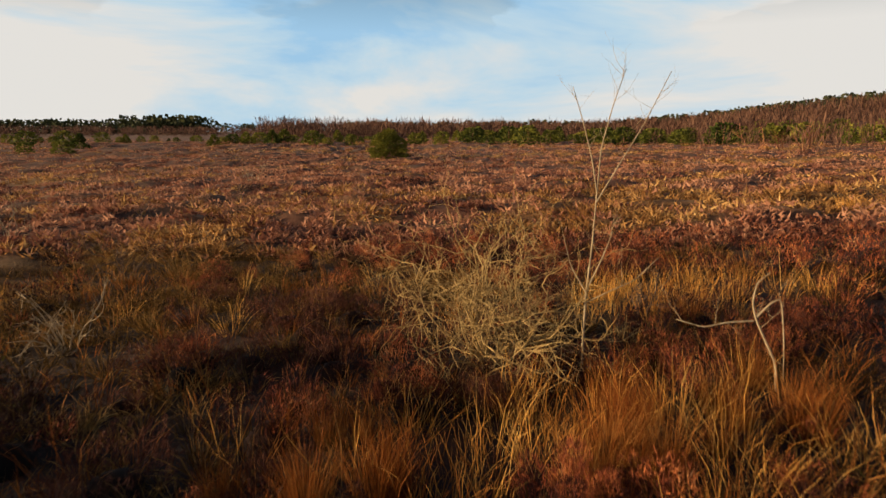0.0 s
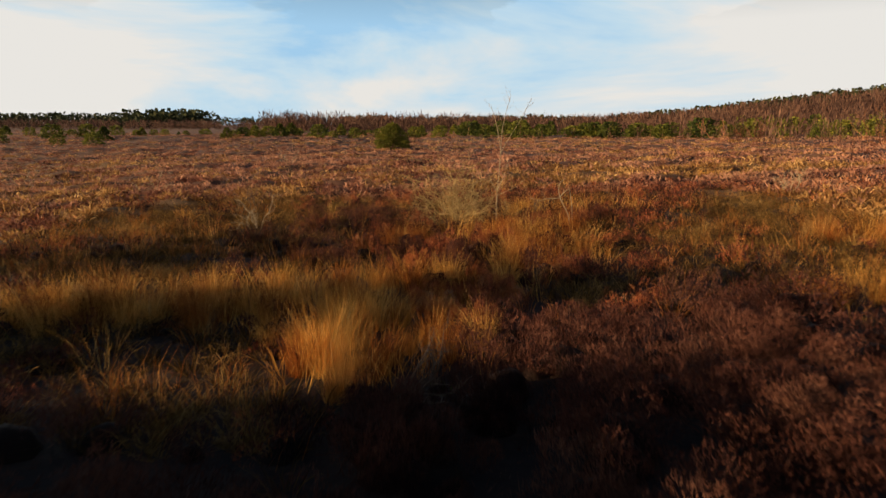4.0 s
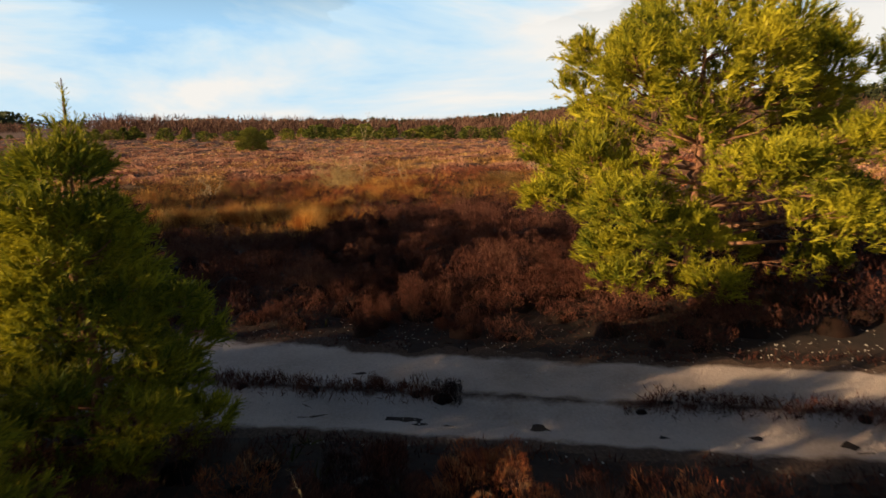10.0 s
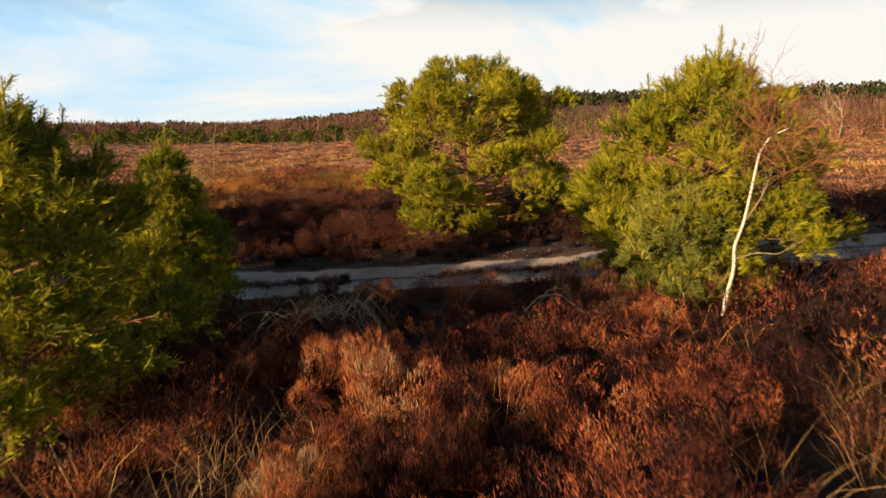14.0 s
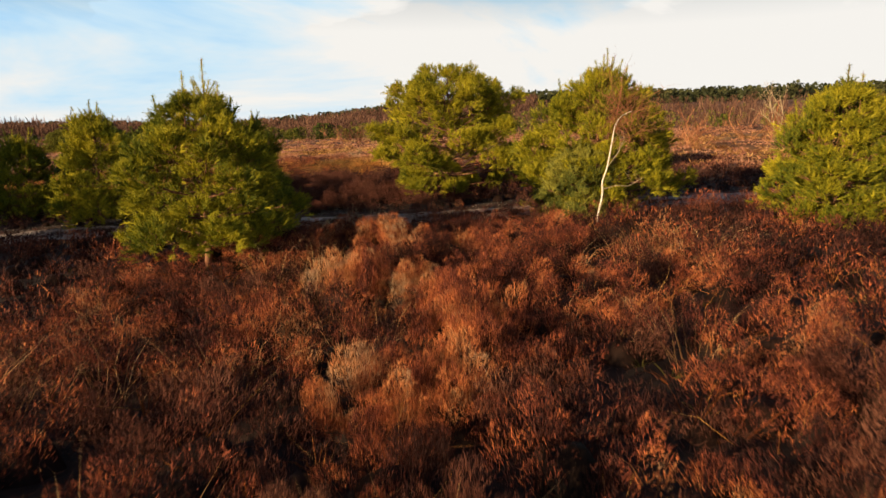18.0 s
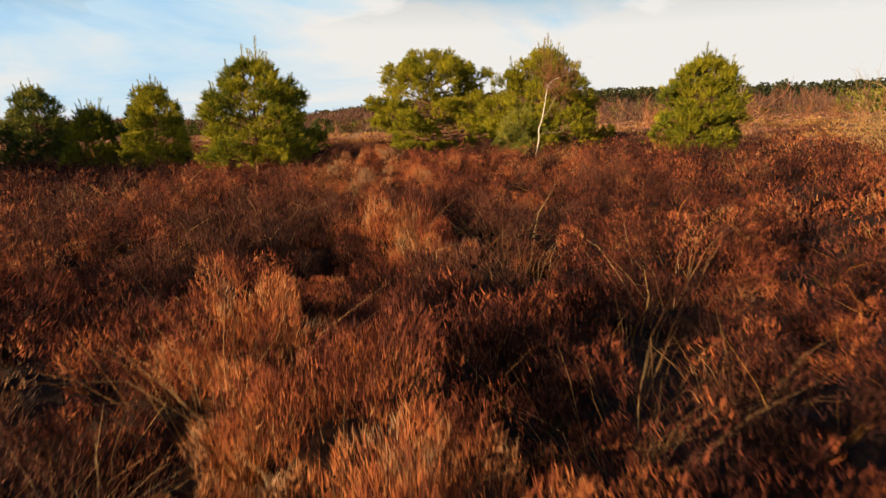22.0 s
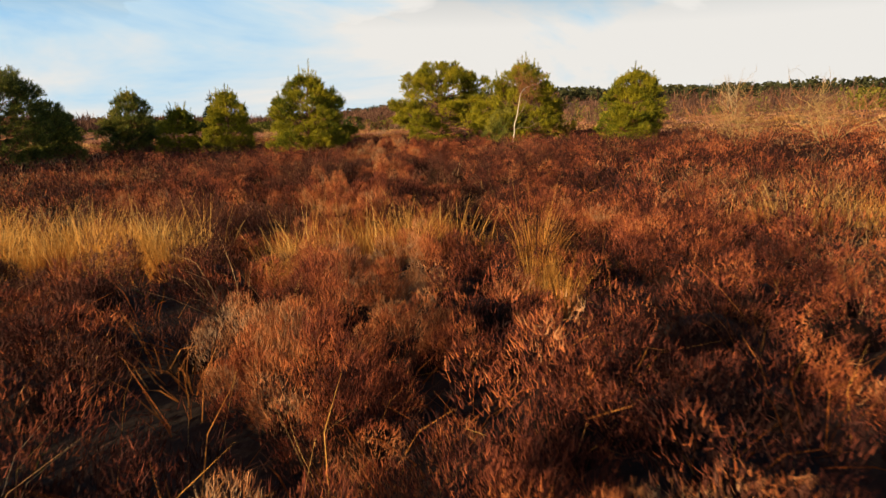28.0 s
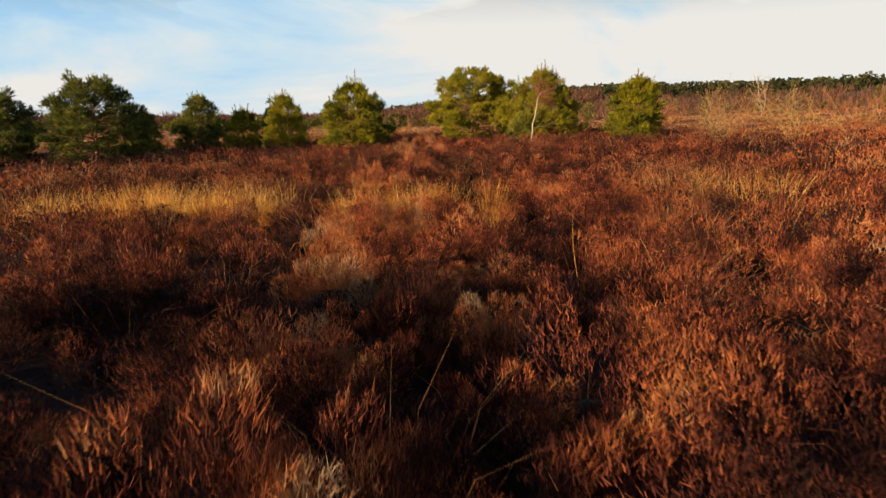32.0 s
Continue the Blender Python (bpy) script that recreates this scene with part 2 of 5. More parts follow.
# ground: peat and litter near, heath cover far, by the share of grass kept on the mesh
GROUND, gt, gb = material("heath_ground")
gg = gt.nodes.new("ShaderNodeNewGeometry")
ga = gt.nodes.new("ShaderNodeAttribute")
ga.attribute_name = "grass_cover"
n1 = noise_node(gt, gg.outputs["Position"], 0.09, 5.0, 0.6)
n2 = noise_node(gt, gg.outputs["Position"], 1.7, 6.0, 0.65)
n3 = noise_node(gt, gg.outputs["Position"], 22.0, 4.0, 0.7)
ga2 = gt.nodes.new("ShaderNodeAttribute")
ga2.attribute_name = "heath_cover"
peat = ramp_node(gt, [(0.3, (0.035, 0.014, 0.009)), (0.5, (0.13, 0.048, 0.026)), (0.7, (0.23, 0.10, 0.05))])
# litter tone is lowered so that the shade between near bushes is in it
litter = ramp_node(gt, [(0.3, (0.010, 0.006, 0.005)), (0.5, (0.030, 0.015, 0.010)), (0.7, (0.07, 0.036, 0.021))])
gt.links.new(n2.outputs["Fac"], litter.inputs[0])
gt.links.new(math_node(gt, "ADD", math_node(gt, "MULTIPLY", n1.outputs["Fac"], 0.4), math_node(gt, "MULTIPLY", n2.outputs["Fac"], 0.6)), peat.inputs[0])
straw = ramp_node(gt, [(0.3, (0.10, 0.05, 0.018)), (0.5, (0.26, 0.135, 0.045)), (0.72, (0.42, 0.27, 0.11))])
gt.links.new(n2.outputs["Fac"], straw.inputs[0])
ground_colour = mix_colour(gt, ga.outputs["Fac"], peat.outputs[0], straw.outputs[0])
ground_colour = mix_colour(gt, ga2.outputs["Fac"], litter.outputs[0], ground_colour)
ground_colour = mix_colour(gt, 0.5, ground_colour, mix_colour(gt, n3.outputs["Fac"], (0.3, 0.3, 0.3), (1.0, 1.0, 1.0)), "MULTIPLY")
gt.links.new(ground_colour, gb.inputs["Base Color"])
gb.inputs["Roughness"].default_value = 0.95
gbump = gt.nodes.new("ShaderNodeBump")
gbump.inputs["Strength"].default_value, gbump.inputs["Distance"].default_value = 0.8, 0.06
gt.links.new(n2.outputs["Fac"], gbump.inputs["Height"])
gt.links.new(gbump.outputs[0], gb.inputs["Normal"])

SAND, st, sb = material("sandy_track_soil")
sg = st.nodes.new("ShaderNodeNewGeometry")
s1 = noise_node(st, sg.outputs["Position"], 1.3, 6.0, 0.6)
s2 = noise_node(st, sg.outputs["Position"], 35.0, 5.0, 0.7)
sand = ramp_node(st, [(0.25, (0.26, 0.205, 0.175)), (0.42, (0.44, 0.36, 0.315)), (0.6, (0.60, 0.50, 0.445)), (0.8, (0.74, 0.65, 0.59))])
st.links.new(math_node(st, "ADD", math_node(st, "MULTIPLY", s1.outputs["Fac"], 0.6), math_node(st, "MULTIPLY", s2.outputs["Fac"], 0.4)), sand.inputs[0])
sa = st.nodes.new("ShaderNodeAttribute")
sa.attribute_name = "verge"
s3 = noise_node(st, sg.outputs["Position"], 4.5, 5.0, 0.65)
worn = st.nodes.new("ShaderNodeMapRange")
worn.inputs["From Min"].default_value, worn.inputs["From Max"].default_value = 0.42, 0.62
st.links.new(math_node(st, "ADD", math_node(st, "MULTIPLY", sa.outputs["Fac"], 0.75), math_node(st, "MULTIPLY", s3.outputs["Fac"], 0.55)), worn.inputs["Value"])
crumbs = ramp_node(st, [(0.35, (0.035, 0.02, 0.014)), (0.55, (0.10, 0.058, 0.04)), (0.75, (0.20, 0.14, 0.11))])
st.links.new(s2.outputs["Fac"], crumbs.inputs[0])
st.links.new(mix_colour(st, worn.outputs[0], sand.outputs[0], crumbs.outputs[0]), sb.inputs["Base Color"])
sb.inputs["Roughness"].default_value = 0.95
sbump = st.nodes.new("ShaderNodeBump")
sbump.inputs["Strength"].default_value, sbump.inputs["Distance"].default_value = 0.9, 0.04
st.links.new(math_node(st, "ADD", s1.outputs["Fac"], math_node(st, "MULTIPLY", s2.outputs["Fac"], 0.6)), sbump.inputs["Height"])
st.links.new(sbump.outputs[0], sb.inputs["Normal"])

# ---- mesh helpers ----
RNG = np.random.default_rng(7)


def lattice(ix, iy, seed):
    h = (ix.astype(np.int64) * 374761393 + iy.astype(np.int64) * 668265263 + seed * 982451653) & 0x7FFFFFFF
    h = ((h ^ (h >> 13)) * 1274126177) & 0x7FFFFFFF
    return ((h ^ (h >> 16)) & 0xFFFF) / 65535.0


def wavy(x, y, size, seed=0):
    """Smooth noise from 0 to 1 over patches of that size in metres."""
    x, y = np.asarray(x, float) / size, np.asarray(y, float) / size
    ix, iy = np.floor(x), np.floor(y)
    fx, fy = x - ix, y - iy
    fx, fy = fx * fx * (3 - 2 * fx), fy * fy * (3 - 2 * fy)
    a, b = lattice(ix, iy, seed), lattice(ix + 1, iy, seed)
    c, d = lattice(ix, iy + 1, seed), lattice(ix + 1, iy + 1, seed)
    return (a * (1 - fx) + b * fx) * (1 - fy) + (c * (1 - fx) + d * fx) * fy


def step(a, b, v):
    u = np.clip((np.asarray(v, float) - a) / (b - a), 0, 1)
    return u * u * (3 - 2 * u)


def mesh_of(name, verts, faces, mat, smooth=False):
    """A mesh from arrays: faces is N x 3 or N x 4."""
    verts, faces = np.asarray(verts, np.float32), np.asarray(faces, np.int32)
    k = faces.shape[1]
    me = bpy.data.meshes.new(name)
    me.vertices.add(len(verts))
    me.vertices.foreach_set("co", verts.ravel())
    me.loops.add(faces.size)
    me.loops.foreach_set("vertex_index", faces.ravel())
    me.polygons.add(len(faces))
    me.polygons.foreach_set("loop_start", np.arange(0, faces.size, k, dtype=np.int32))
    me.polygons.foreach_set("use_smooth", np.full(len(faces), smooth))
    me.update(calc_edges=True)
    me.materials.append(mat)
    return me


def part(name, me, parent, label=""):
    ob = new(name, me)
    ob.parent = parent
    return tagged(ob, label)


def unit(v):
    return v / np.maximum(np.linalg.norm(v, axis=-1, keepdims=True), 1e-9)


def across(d, rng):
    """A level-ish direction square to each d."""
    r = rng.normal(size=d.shape)
    return unit(np.cross(d, r))


def sprigs(p, d, length, width, rng):
    """Slender plumes: widest above the middle, two triangles each."""
    s = across(d, rng) * (width / 2)[:, None]
    mid = p + d * (length * 0.55)[:, None]
    v = np.stack([p, mid - s, p + d * length[:, None], mid + s], 1).reshape(-1, 3)
    i = np.arange(len(p))[:, None] * 4
    f = np.concatenate([i + [0, 1, 3], i + [1, 2, 3]], 1).reshape(-1, 3)
    return v, f


def blades(p, d, length, width, bend, rng):
    """Grass blades that bow over: three triangles each."""
    s = across(d, rng) * (width / 2)[:, None]
    mid = p + d * (length * 0.55)[:, None]
    tip = mid + unit(d + bend) * (length * 0.5)[:, None]
    v = np.stack([p - s, p + s, mid - s * 0.75, mid + s * 0.75, tip], 1).reshape(-1, 3)
    i = np.arange(len(p))[:, None] * 5
    f = np.concatenate([i + [0, 1, 3], i + [0, 3, 2], i + [2, 3, 4]], 1).reshape(-1, 3)
    return v, f


def join(pieces):
    vs, fs, n = [], [], 0
    for v, f in pieces:
        vs.append(v)
        fs.append(f + n)
        n += len(v)
    return np.concatenate(vs), np.concatenate(fs)


def tube(points, radii, sides=6):
    """A tapered round stem along points: quads as triangles."""
    pts, radii = np.asarray(points, float), np.asarray(radii, float)
    t = unit(np.gradient(pts, axis=0))
    ref = np.array([0.31, 0.95, 0.07])
    a = unit(np.cross(t, ref))
    b = np.cross(t, a)
    ang = np.arange(sides) * 2 * math.pi / sides
    ring = a[:, None] * np.cos(ang)[None, :, None] + b[:, None] * np.sin(ang)[None, :, None]
    v = (pts[:, None] + ring * radii[:, None, None]).reshape(-1, 3)
    f = []
    for k in range(len(pts) - 1):
        for j in range(sides):
            q = k * sides + j
            r = k * sides + (j + 1) % sides
            f += [(q, r, r + sides), (q, r + sides, q + sides)]
    e = (len(pts) - 1) * sides
    f += [(e, e + j, e + j + 1) for j in range(1, sides - 1)]
    return v, np.array(f)

# ---- the lie of the land ----
TRACK = np.array([(-26.0, -7.2), (-16.0, -8.5), (-9.0, -9.3), (-5.0, -10.2), (-2.1, -11.35), (0.0, -12.4), (2.5, -13.6), (6.0, -15.1), (12.0, -17.4), (24.0, -21.0), (45.0, -25.0)])
TRACK_HALF = 1.25


def soil(x, y):
    """Height of the bare ground."""
    x, y = np.asarray(x, float), np.asarray(y, float)
    ahead = 1 / (1 + (np.maximum(y, 0) / 45.0) ** 2)
    z = -0.36 + 0.034 * np.clip(x, -45, 70) * ahead - 0.35 * step(15, 60, y)
    z = z + 0.16 * (wavy(x, y, 6.5, 3) - 0.5) + 0.05 * (wavy(x, y, 1.4, 4) - 0.5)
    r = np.hypot(x, y)
    az = np.degrees(np.arctan2(x, y))
    hill = step(90, 360, r) * step(12, 42, az) * (1 - step(110, 150, az))
    z = z + 15.0 * hill + 3.0 * step(200, 900, r)
    # a low bank rises south of the track
    z = z + 0.20 * step(-1.8, -4.6, y - track_y(x)) * step(-31.0, -26.0, y) * step(-14, -9, x) * step(20, 12, x)
    return z - 0.06 * step(1.2, 0.6, track_distance(x, y)) + 1.2 * step(40, 160, r) * (wavy(x, y, 60.0, 5) - 0.5)


def track_distance(x, y):
    x, y = np.asarray(x, float), np.asarray(y, float)
    best = np.full(x.shape, 1e9)
    for (ax, ay), (bx, by) in zip(TRACK[:-1], TRACK[1:]):
        ux, uy = bx - ax, by - ay
        u = np.clip(((x - ax) * ux + (y - ay) * uy) / (ux * ux + uy * uy), 0, 1)
        best = np.minimum(best, np.hypot(x - ax - u * ux, y - ay - u * uy))
    return best


def track_y(x):
    return np.interp(x, TRACK[:, 0], TRACK[:, 1])


def north_edge(x):
    """Where the dark heather beside the track gives way to the open heath."""
    return np.interp(x, [-20, -6, -3, -1, 0.8, 3.5, 6, 20], [-2.5, -3.0, -3.6, -4.2, -1.6, -0.4, -2.0, -4.0])


# golden grass: centre x, y, half length, half width, turn in degrees
GOLD = [(-3.0, 0.3, 3.6, 0.8, 4), (-0.8, -1.2, 1.0, 1.3, 0), (1.8, 2.4, 1.1, 0.7, 10), (5.4, -0.6, 1.0, 0.5, -8), (1.1, 4.2, 2.4, 0.8, 12),
        (-12.1, -29.7, 2.3, 0.55, -32), (-4.6, -33.5, 0.8, 0.25, -50), (3.0, 7.8, 1.7, 0.9, 20), (3.9, 14.5, 3.2, 1.1, 8), (1.0, 20.0, 3.5, 1.0, 4), (9.0, 25.5, 4.5, 1.3, 6), (20.8, 5.0, 3.2, 1.2, -6), (8.2, 3.3, 1.7, 0.7, 0), (-8.6, -31.8, 0.9, 0.35, -20), (-9.6, -32.1, 0.8, 0.3, -20), (-4.3, -34.6, 0.5, 0.2, 0),
        (12.0, 17.5, 6.0, 2.2, 8), (22.0, 42.0, 10.0, 3.0, 20), (35.0, 72.0, 22.0, 4.0, 10), (-20.0, 36.0, 9.0, 1.6, 6), (-14.0, 82.0, 16.0, 3.0, 3), (6.0, 20.0, 3.0, 2.0, 0), (9.0, 64.0, 12.0, 3.0, 4), (20.0, 96.0, 26.0, 4.0, 4), (16.0, -4.0, 5.0, 1.5, -30), (26.0, -12.0, 9.0, 2.5, -20), (36.0, 2.0, 11.0, 3.0, -10), (19.0, -17.0, 4.0, 1.2, -30)]


def gold(x, y):
    x, y = np.asarray(x, float), np.asarray(y, float)
    g = np.zeros(x.shape)
    wob = 0.5 * (wavy(x, y, 1.1, 11) - 0.5) + 0.5 * (wavy(x, y, 3.0, 12) - 0.5)
    for cx, cy, a, b, turn in GOLD:
        c, s = math.cos(radians(turn)), math.sin(radians(turn))
        u, v = ((x - cx) * c + (y - cy) * s) / a, (-(x - cx) * s + (y - cy) * c) / b
        g = np.maximum(g, step(1.25, 0.6, np.hypot(u, v) + wob))
    return g


def grass_share(x, y):
    """How much of the cover is dry grass instead of heather."""
    x, y = np.asarray(x, float), np.asarray(y, float)
    field = step(-0.5, 1.5, y - north_edge(x))
    patch = 0.55 * wavy(x, y, 4.0, 21) + 0.45 * wavy(x, y, 1.6, 22)
    hollow = step(1.2, 0.6, np.hypot((x + 2.2) / 2.8, (y - 5.0) / 4.0))
    near_field = field * (1 - 0.45 * hollow) * step(0.40, 0.62, patch) * (1 - 0.72 * step(10, 26, np.hypot(x, y)))
    south = step(0.0, -3.0, y - track_y(x)) * 0.75 * step(0.60, 0.78, patch)
    slope = 0.6 * step(13, 22, x) * step(14, 4, y) * step(0.35, 0.6, patch)
    return np.maximum(np.maximum(gold(x, y), slope), np.maximum(near_field, south))


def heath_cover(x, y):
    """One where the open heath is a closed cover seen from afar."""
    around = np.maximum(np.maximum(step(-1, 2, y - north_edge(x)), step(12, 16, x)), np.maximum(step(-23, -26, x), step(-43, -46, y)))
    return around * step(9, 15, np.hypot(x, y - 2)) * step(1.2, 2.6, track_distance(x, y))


def hummocks(x, y):
    """Tussocky relief of the open heath away from the track."""
    open_heath = heath_cover(x, y)
    a, b = wavy(x, y, 1.3, 81), wavy(x, y, 0.6, 82)
    return open_heath * (0.34 * a ** 1.5 + 0.14 * b) * (1 + 0.8 * step(30, 90, np.hypot(x, y)))


def growth(start, ratio, limit):
    vals = [start]
    stride = 0.25
    while vals[-1] < limit:
        stride *= ratio if vals[-1] < start + 50 else 1.13
        vals.append(vals[-1] + stride)
    return np.array(vals)


gx = np.concatenate([-growth(18.0, 1.03, 2600)[::-1], np.arange(-17.75, 13.0, 0.25), growth(13.0, 1.03, 2600)])
gy = np.concatenate([-growth(45.0, 1.16, 2000)[::-1], np.arange(-44.75, 14.0, 0.25), growth(14.0, 1.03, 2600)])
GX, GY = np.meshgrid(gx, gy)
GZ = soil(GX, GY) + hummocks(GX, GY)
ncol, nrow = len(gx), len(gy)
qi = (np.arange(nrow - 1)[:, None] * ncol + np.arange(ncol - 1)[None, :]).reshape(-1)
ground_mesh = mesh_of("ground", np.stack([GX, GY, GZ], -1).reshape(-1, 3), np.stack([qi, qi + 1, qi + ncol + 1, qi + ncol], 1), GROUND, True)
cover_layer = ground_mesh.attributes.new("grass_cover", "FLOAT", "POINT")
cover_layer.data.foreach_set("value", grass_share(GX, GY).astype(np.float32).ravel())
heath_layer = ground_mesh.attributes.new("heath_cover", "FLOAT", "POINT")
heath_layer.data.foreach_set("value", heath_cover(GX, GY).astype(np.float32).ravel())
ground = tagged(new("ground", ground_mesh), "peaty heathland ground under heather and dry grass", "ground", kind="structure")

# the sandy track: two pale ruts with a low verge between them
dense = []
for (ax, ay), (bx, by) in zip(TRACK[:-1], TRACK[1:]):
    k = max(2, int(math.hypot(bx - ax, by - ay) / 0.12))
    dense += [(ax + (bx - ax) * i / k, ay + (by - ay) * i / k) for i in range(k)]
dense = np.array(dense)
ker = np.ones(25) / 25
dense = np.stack([np.convolve(np.pad(dense[:, i], 12, mode="edge"), ker, "valid") for i in (0, 1)], 1)
tt = unit(np.gradient(dense, axis=0))
side = np.stack([-tt[:, 1], tt[:, 0]], 1)
us = np.linspace(-1, 1, 25)
half = TRACK_HALF * (1 + 0.35 * (wavy(dense[:, 0], dense[:, 1], 0.9, 31) - 0.5) + 0.15 * (wavy(dense[:, 0], dense[:, 1], 0.25, 32) - 0.5))
TX = dense[:, None, 0] + side[:, None, 0] * us[None] * half[:, None]
TY = dense[:, None, 1] + side[:, None, 1] * us[None] * half[:, None]
rut = 0.03 * np.exp(-((us[None] + 0.08) / 0.12) ** 2) - 0.02 * np.exp(-((np.abs(us[None] + 0.08) - 0.38) / 0.18) ** 2)
TZ = soil(TX, TY) + 0.030 + rut + 0.025 * (wavy(TX, TY, 0.3, 33) - 0.5) + 0.02 * (wavy(TX, TY, 0.14, 34) - 0.5) - 0.04 * step(0.6, 1.0, np.abs(us))[None]
nc, nr = len(us), len(dense)
qi = (np.arange(nr - 1)[:, None] * nc + np.arange(nc - 1)[None, :]).reshape(-1)
track_mesh = mesh_of("track", np.stack([TX, TY, TZ], -1).reshape(-1, 3), np.stack([qi, qi + nc, qi + nc + 1, qi + 1], 1), SAND, True)
verge_layer = track_mesh.attributes.new("verge", "FLOAT", "POINT")
verge_layer.data.foreach_set("value", np.broadcast_to(step(0.55, 0.95, np.abs(us))[None] + 0.45 * np.exp(-((us[None] + 0.08) / 0.09) ** 2), TX.shape).astype(np.float32).ravel())
track = tagged(new("track", track_mesh),
               "pale sandy track with two ruts crossing the heath", "track", kind="structure")

# ---- pines ----
def shoot_pattern(rng, count=30, length=0.13, needle=0.075, width=0.006):
    """One bottlebrush shoot along z: the packed needles of its body and loose needles spreading all round it."""
    v, f = [], []
    for z, r in ((0.0, 0.006), (0.045, 0.016), (0.105, 0.014)):
        for j in range(4):
            a = math.pi / 2 * (j + z * 9 + rng.uniform(-0.2, 0.2))
            q = r * rng.uniform(0.75, 1.2)
            v.append((math.cos(a) * q, math.sin(a) * q, z))
    v.append((0, 0, 0.155))
    for k in range(2):
        for j in range(4):
            q, r = k * 4 + j, k * 4 + (j + 1) % 4
            f += [(q, r, r + 4), (q, r + 4, q + 4)]
    f += [(8 + j, 8 + (j + 1) % 4, 12) for j in range(4)]
    h = length * rng.uniform(0.0, 1.0, count) ** 0.8
    a = np.arange(count) * 2.399 + rng.uniform(-0.4, 0.4, count)
    d = unit(np.stack([np.cos(a), np.sin(a), 0.35 + 1.1 * (h / length) ** 1.5 + rng.uniform(-0.15, 0.35, count)], 1))
    p = np.stack([np.zeros(count), np.zeros(count), h], 1)
    s = unit(np.cross(d, rng.normal(0, 1, (count, 3)))) * (width / 2)
    l = needle * rng.uniform(0.7, 1.15, count)[:, None]
    blunt = (np.arange(count) % 2 == 0)[:, None]
    near, far = np.where(blunt, p + d * l, p), np.where(blunt, p, p + d * l)
    loose = np.stack([near - s, near + s, far], 1).reshape(-1, 3)
    return np.concatenate([np.array(v), loose]), np.concatenate([np.array(f), 13 + np.arange(count * 3).reshape(-1, 3)])


def needles_mesh(name, pos, way_up, size, mat, rng, count=18, width=0.006):
    pos, d = np.asarray(pos), unit(np.asarray(way_up))
    size = np.asarray(size, float)
    a = across(d, rng)
    b = np.cross(d, a)
    pieces = []
    which = rng.integers(0, 8, len(pos))
    for k in range(8):
        sel = which == k
        if not sel.any():
            continue
        pv, pf = shoot_pattern(rng, count, width=width)
        q = (a[sel][:, None] * pv[None, :, 0:1] + b[sel][:, None] * pv[None, :, 1:2] + d[sel][:, None] * pv[None, :, 2:3]) * size[sel][:, None, None]
        v = (pos[sel][:, None] + q).reshape(-1, 3)
        f = (pf[None] + (np.arange(sel.sum()) * len(pv))[:, None, None]).reshape(-1, 3)
        pieces.append((v, f))
    return mesh_of(name, *join(pieces), mat)


def conical(u):
    return max(0.05, (1 - u) ** 0.80) * min(1, 0.70 + u * 2.0)


def egg(u):
    return max(0.03, 1 - ((u - 0.30) / 0.72) ** 2) ** 0.72 if u > 0.30 else 0.60 + 0.4 * math.sin(u / 0.30 * math.pi / 2)


def dome_shape(u):
    return math.sqrt(max(0.05, 1 - (max(u - 0.25, 0) / 0.77) ** 3.4)) * min(1, 0.74 + u * 0.9)


def bushy(u):
    return max(0.06, 1 - u ** 2.2) ** 0.6 * min(1, 0.88 + u * 0.5)


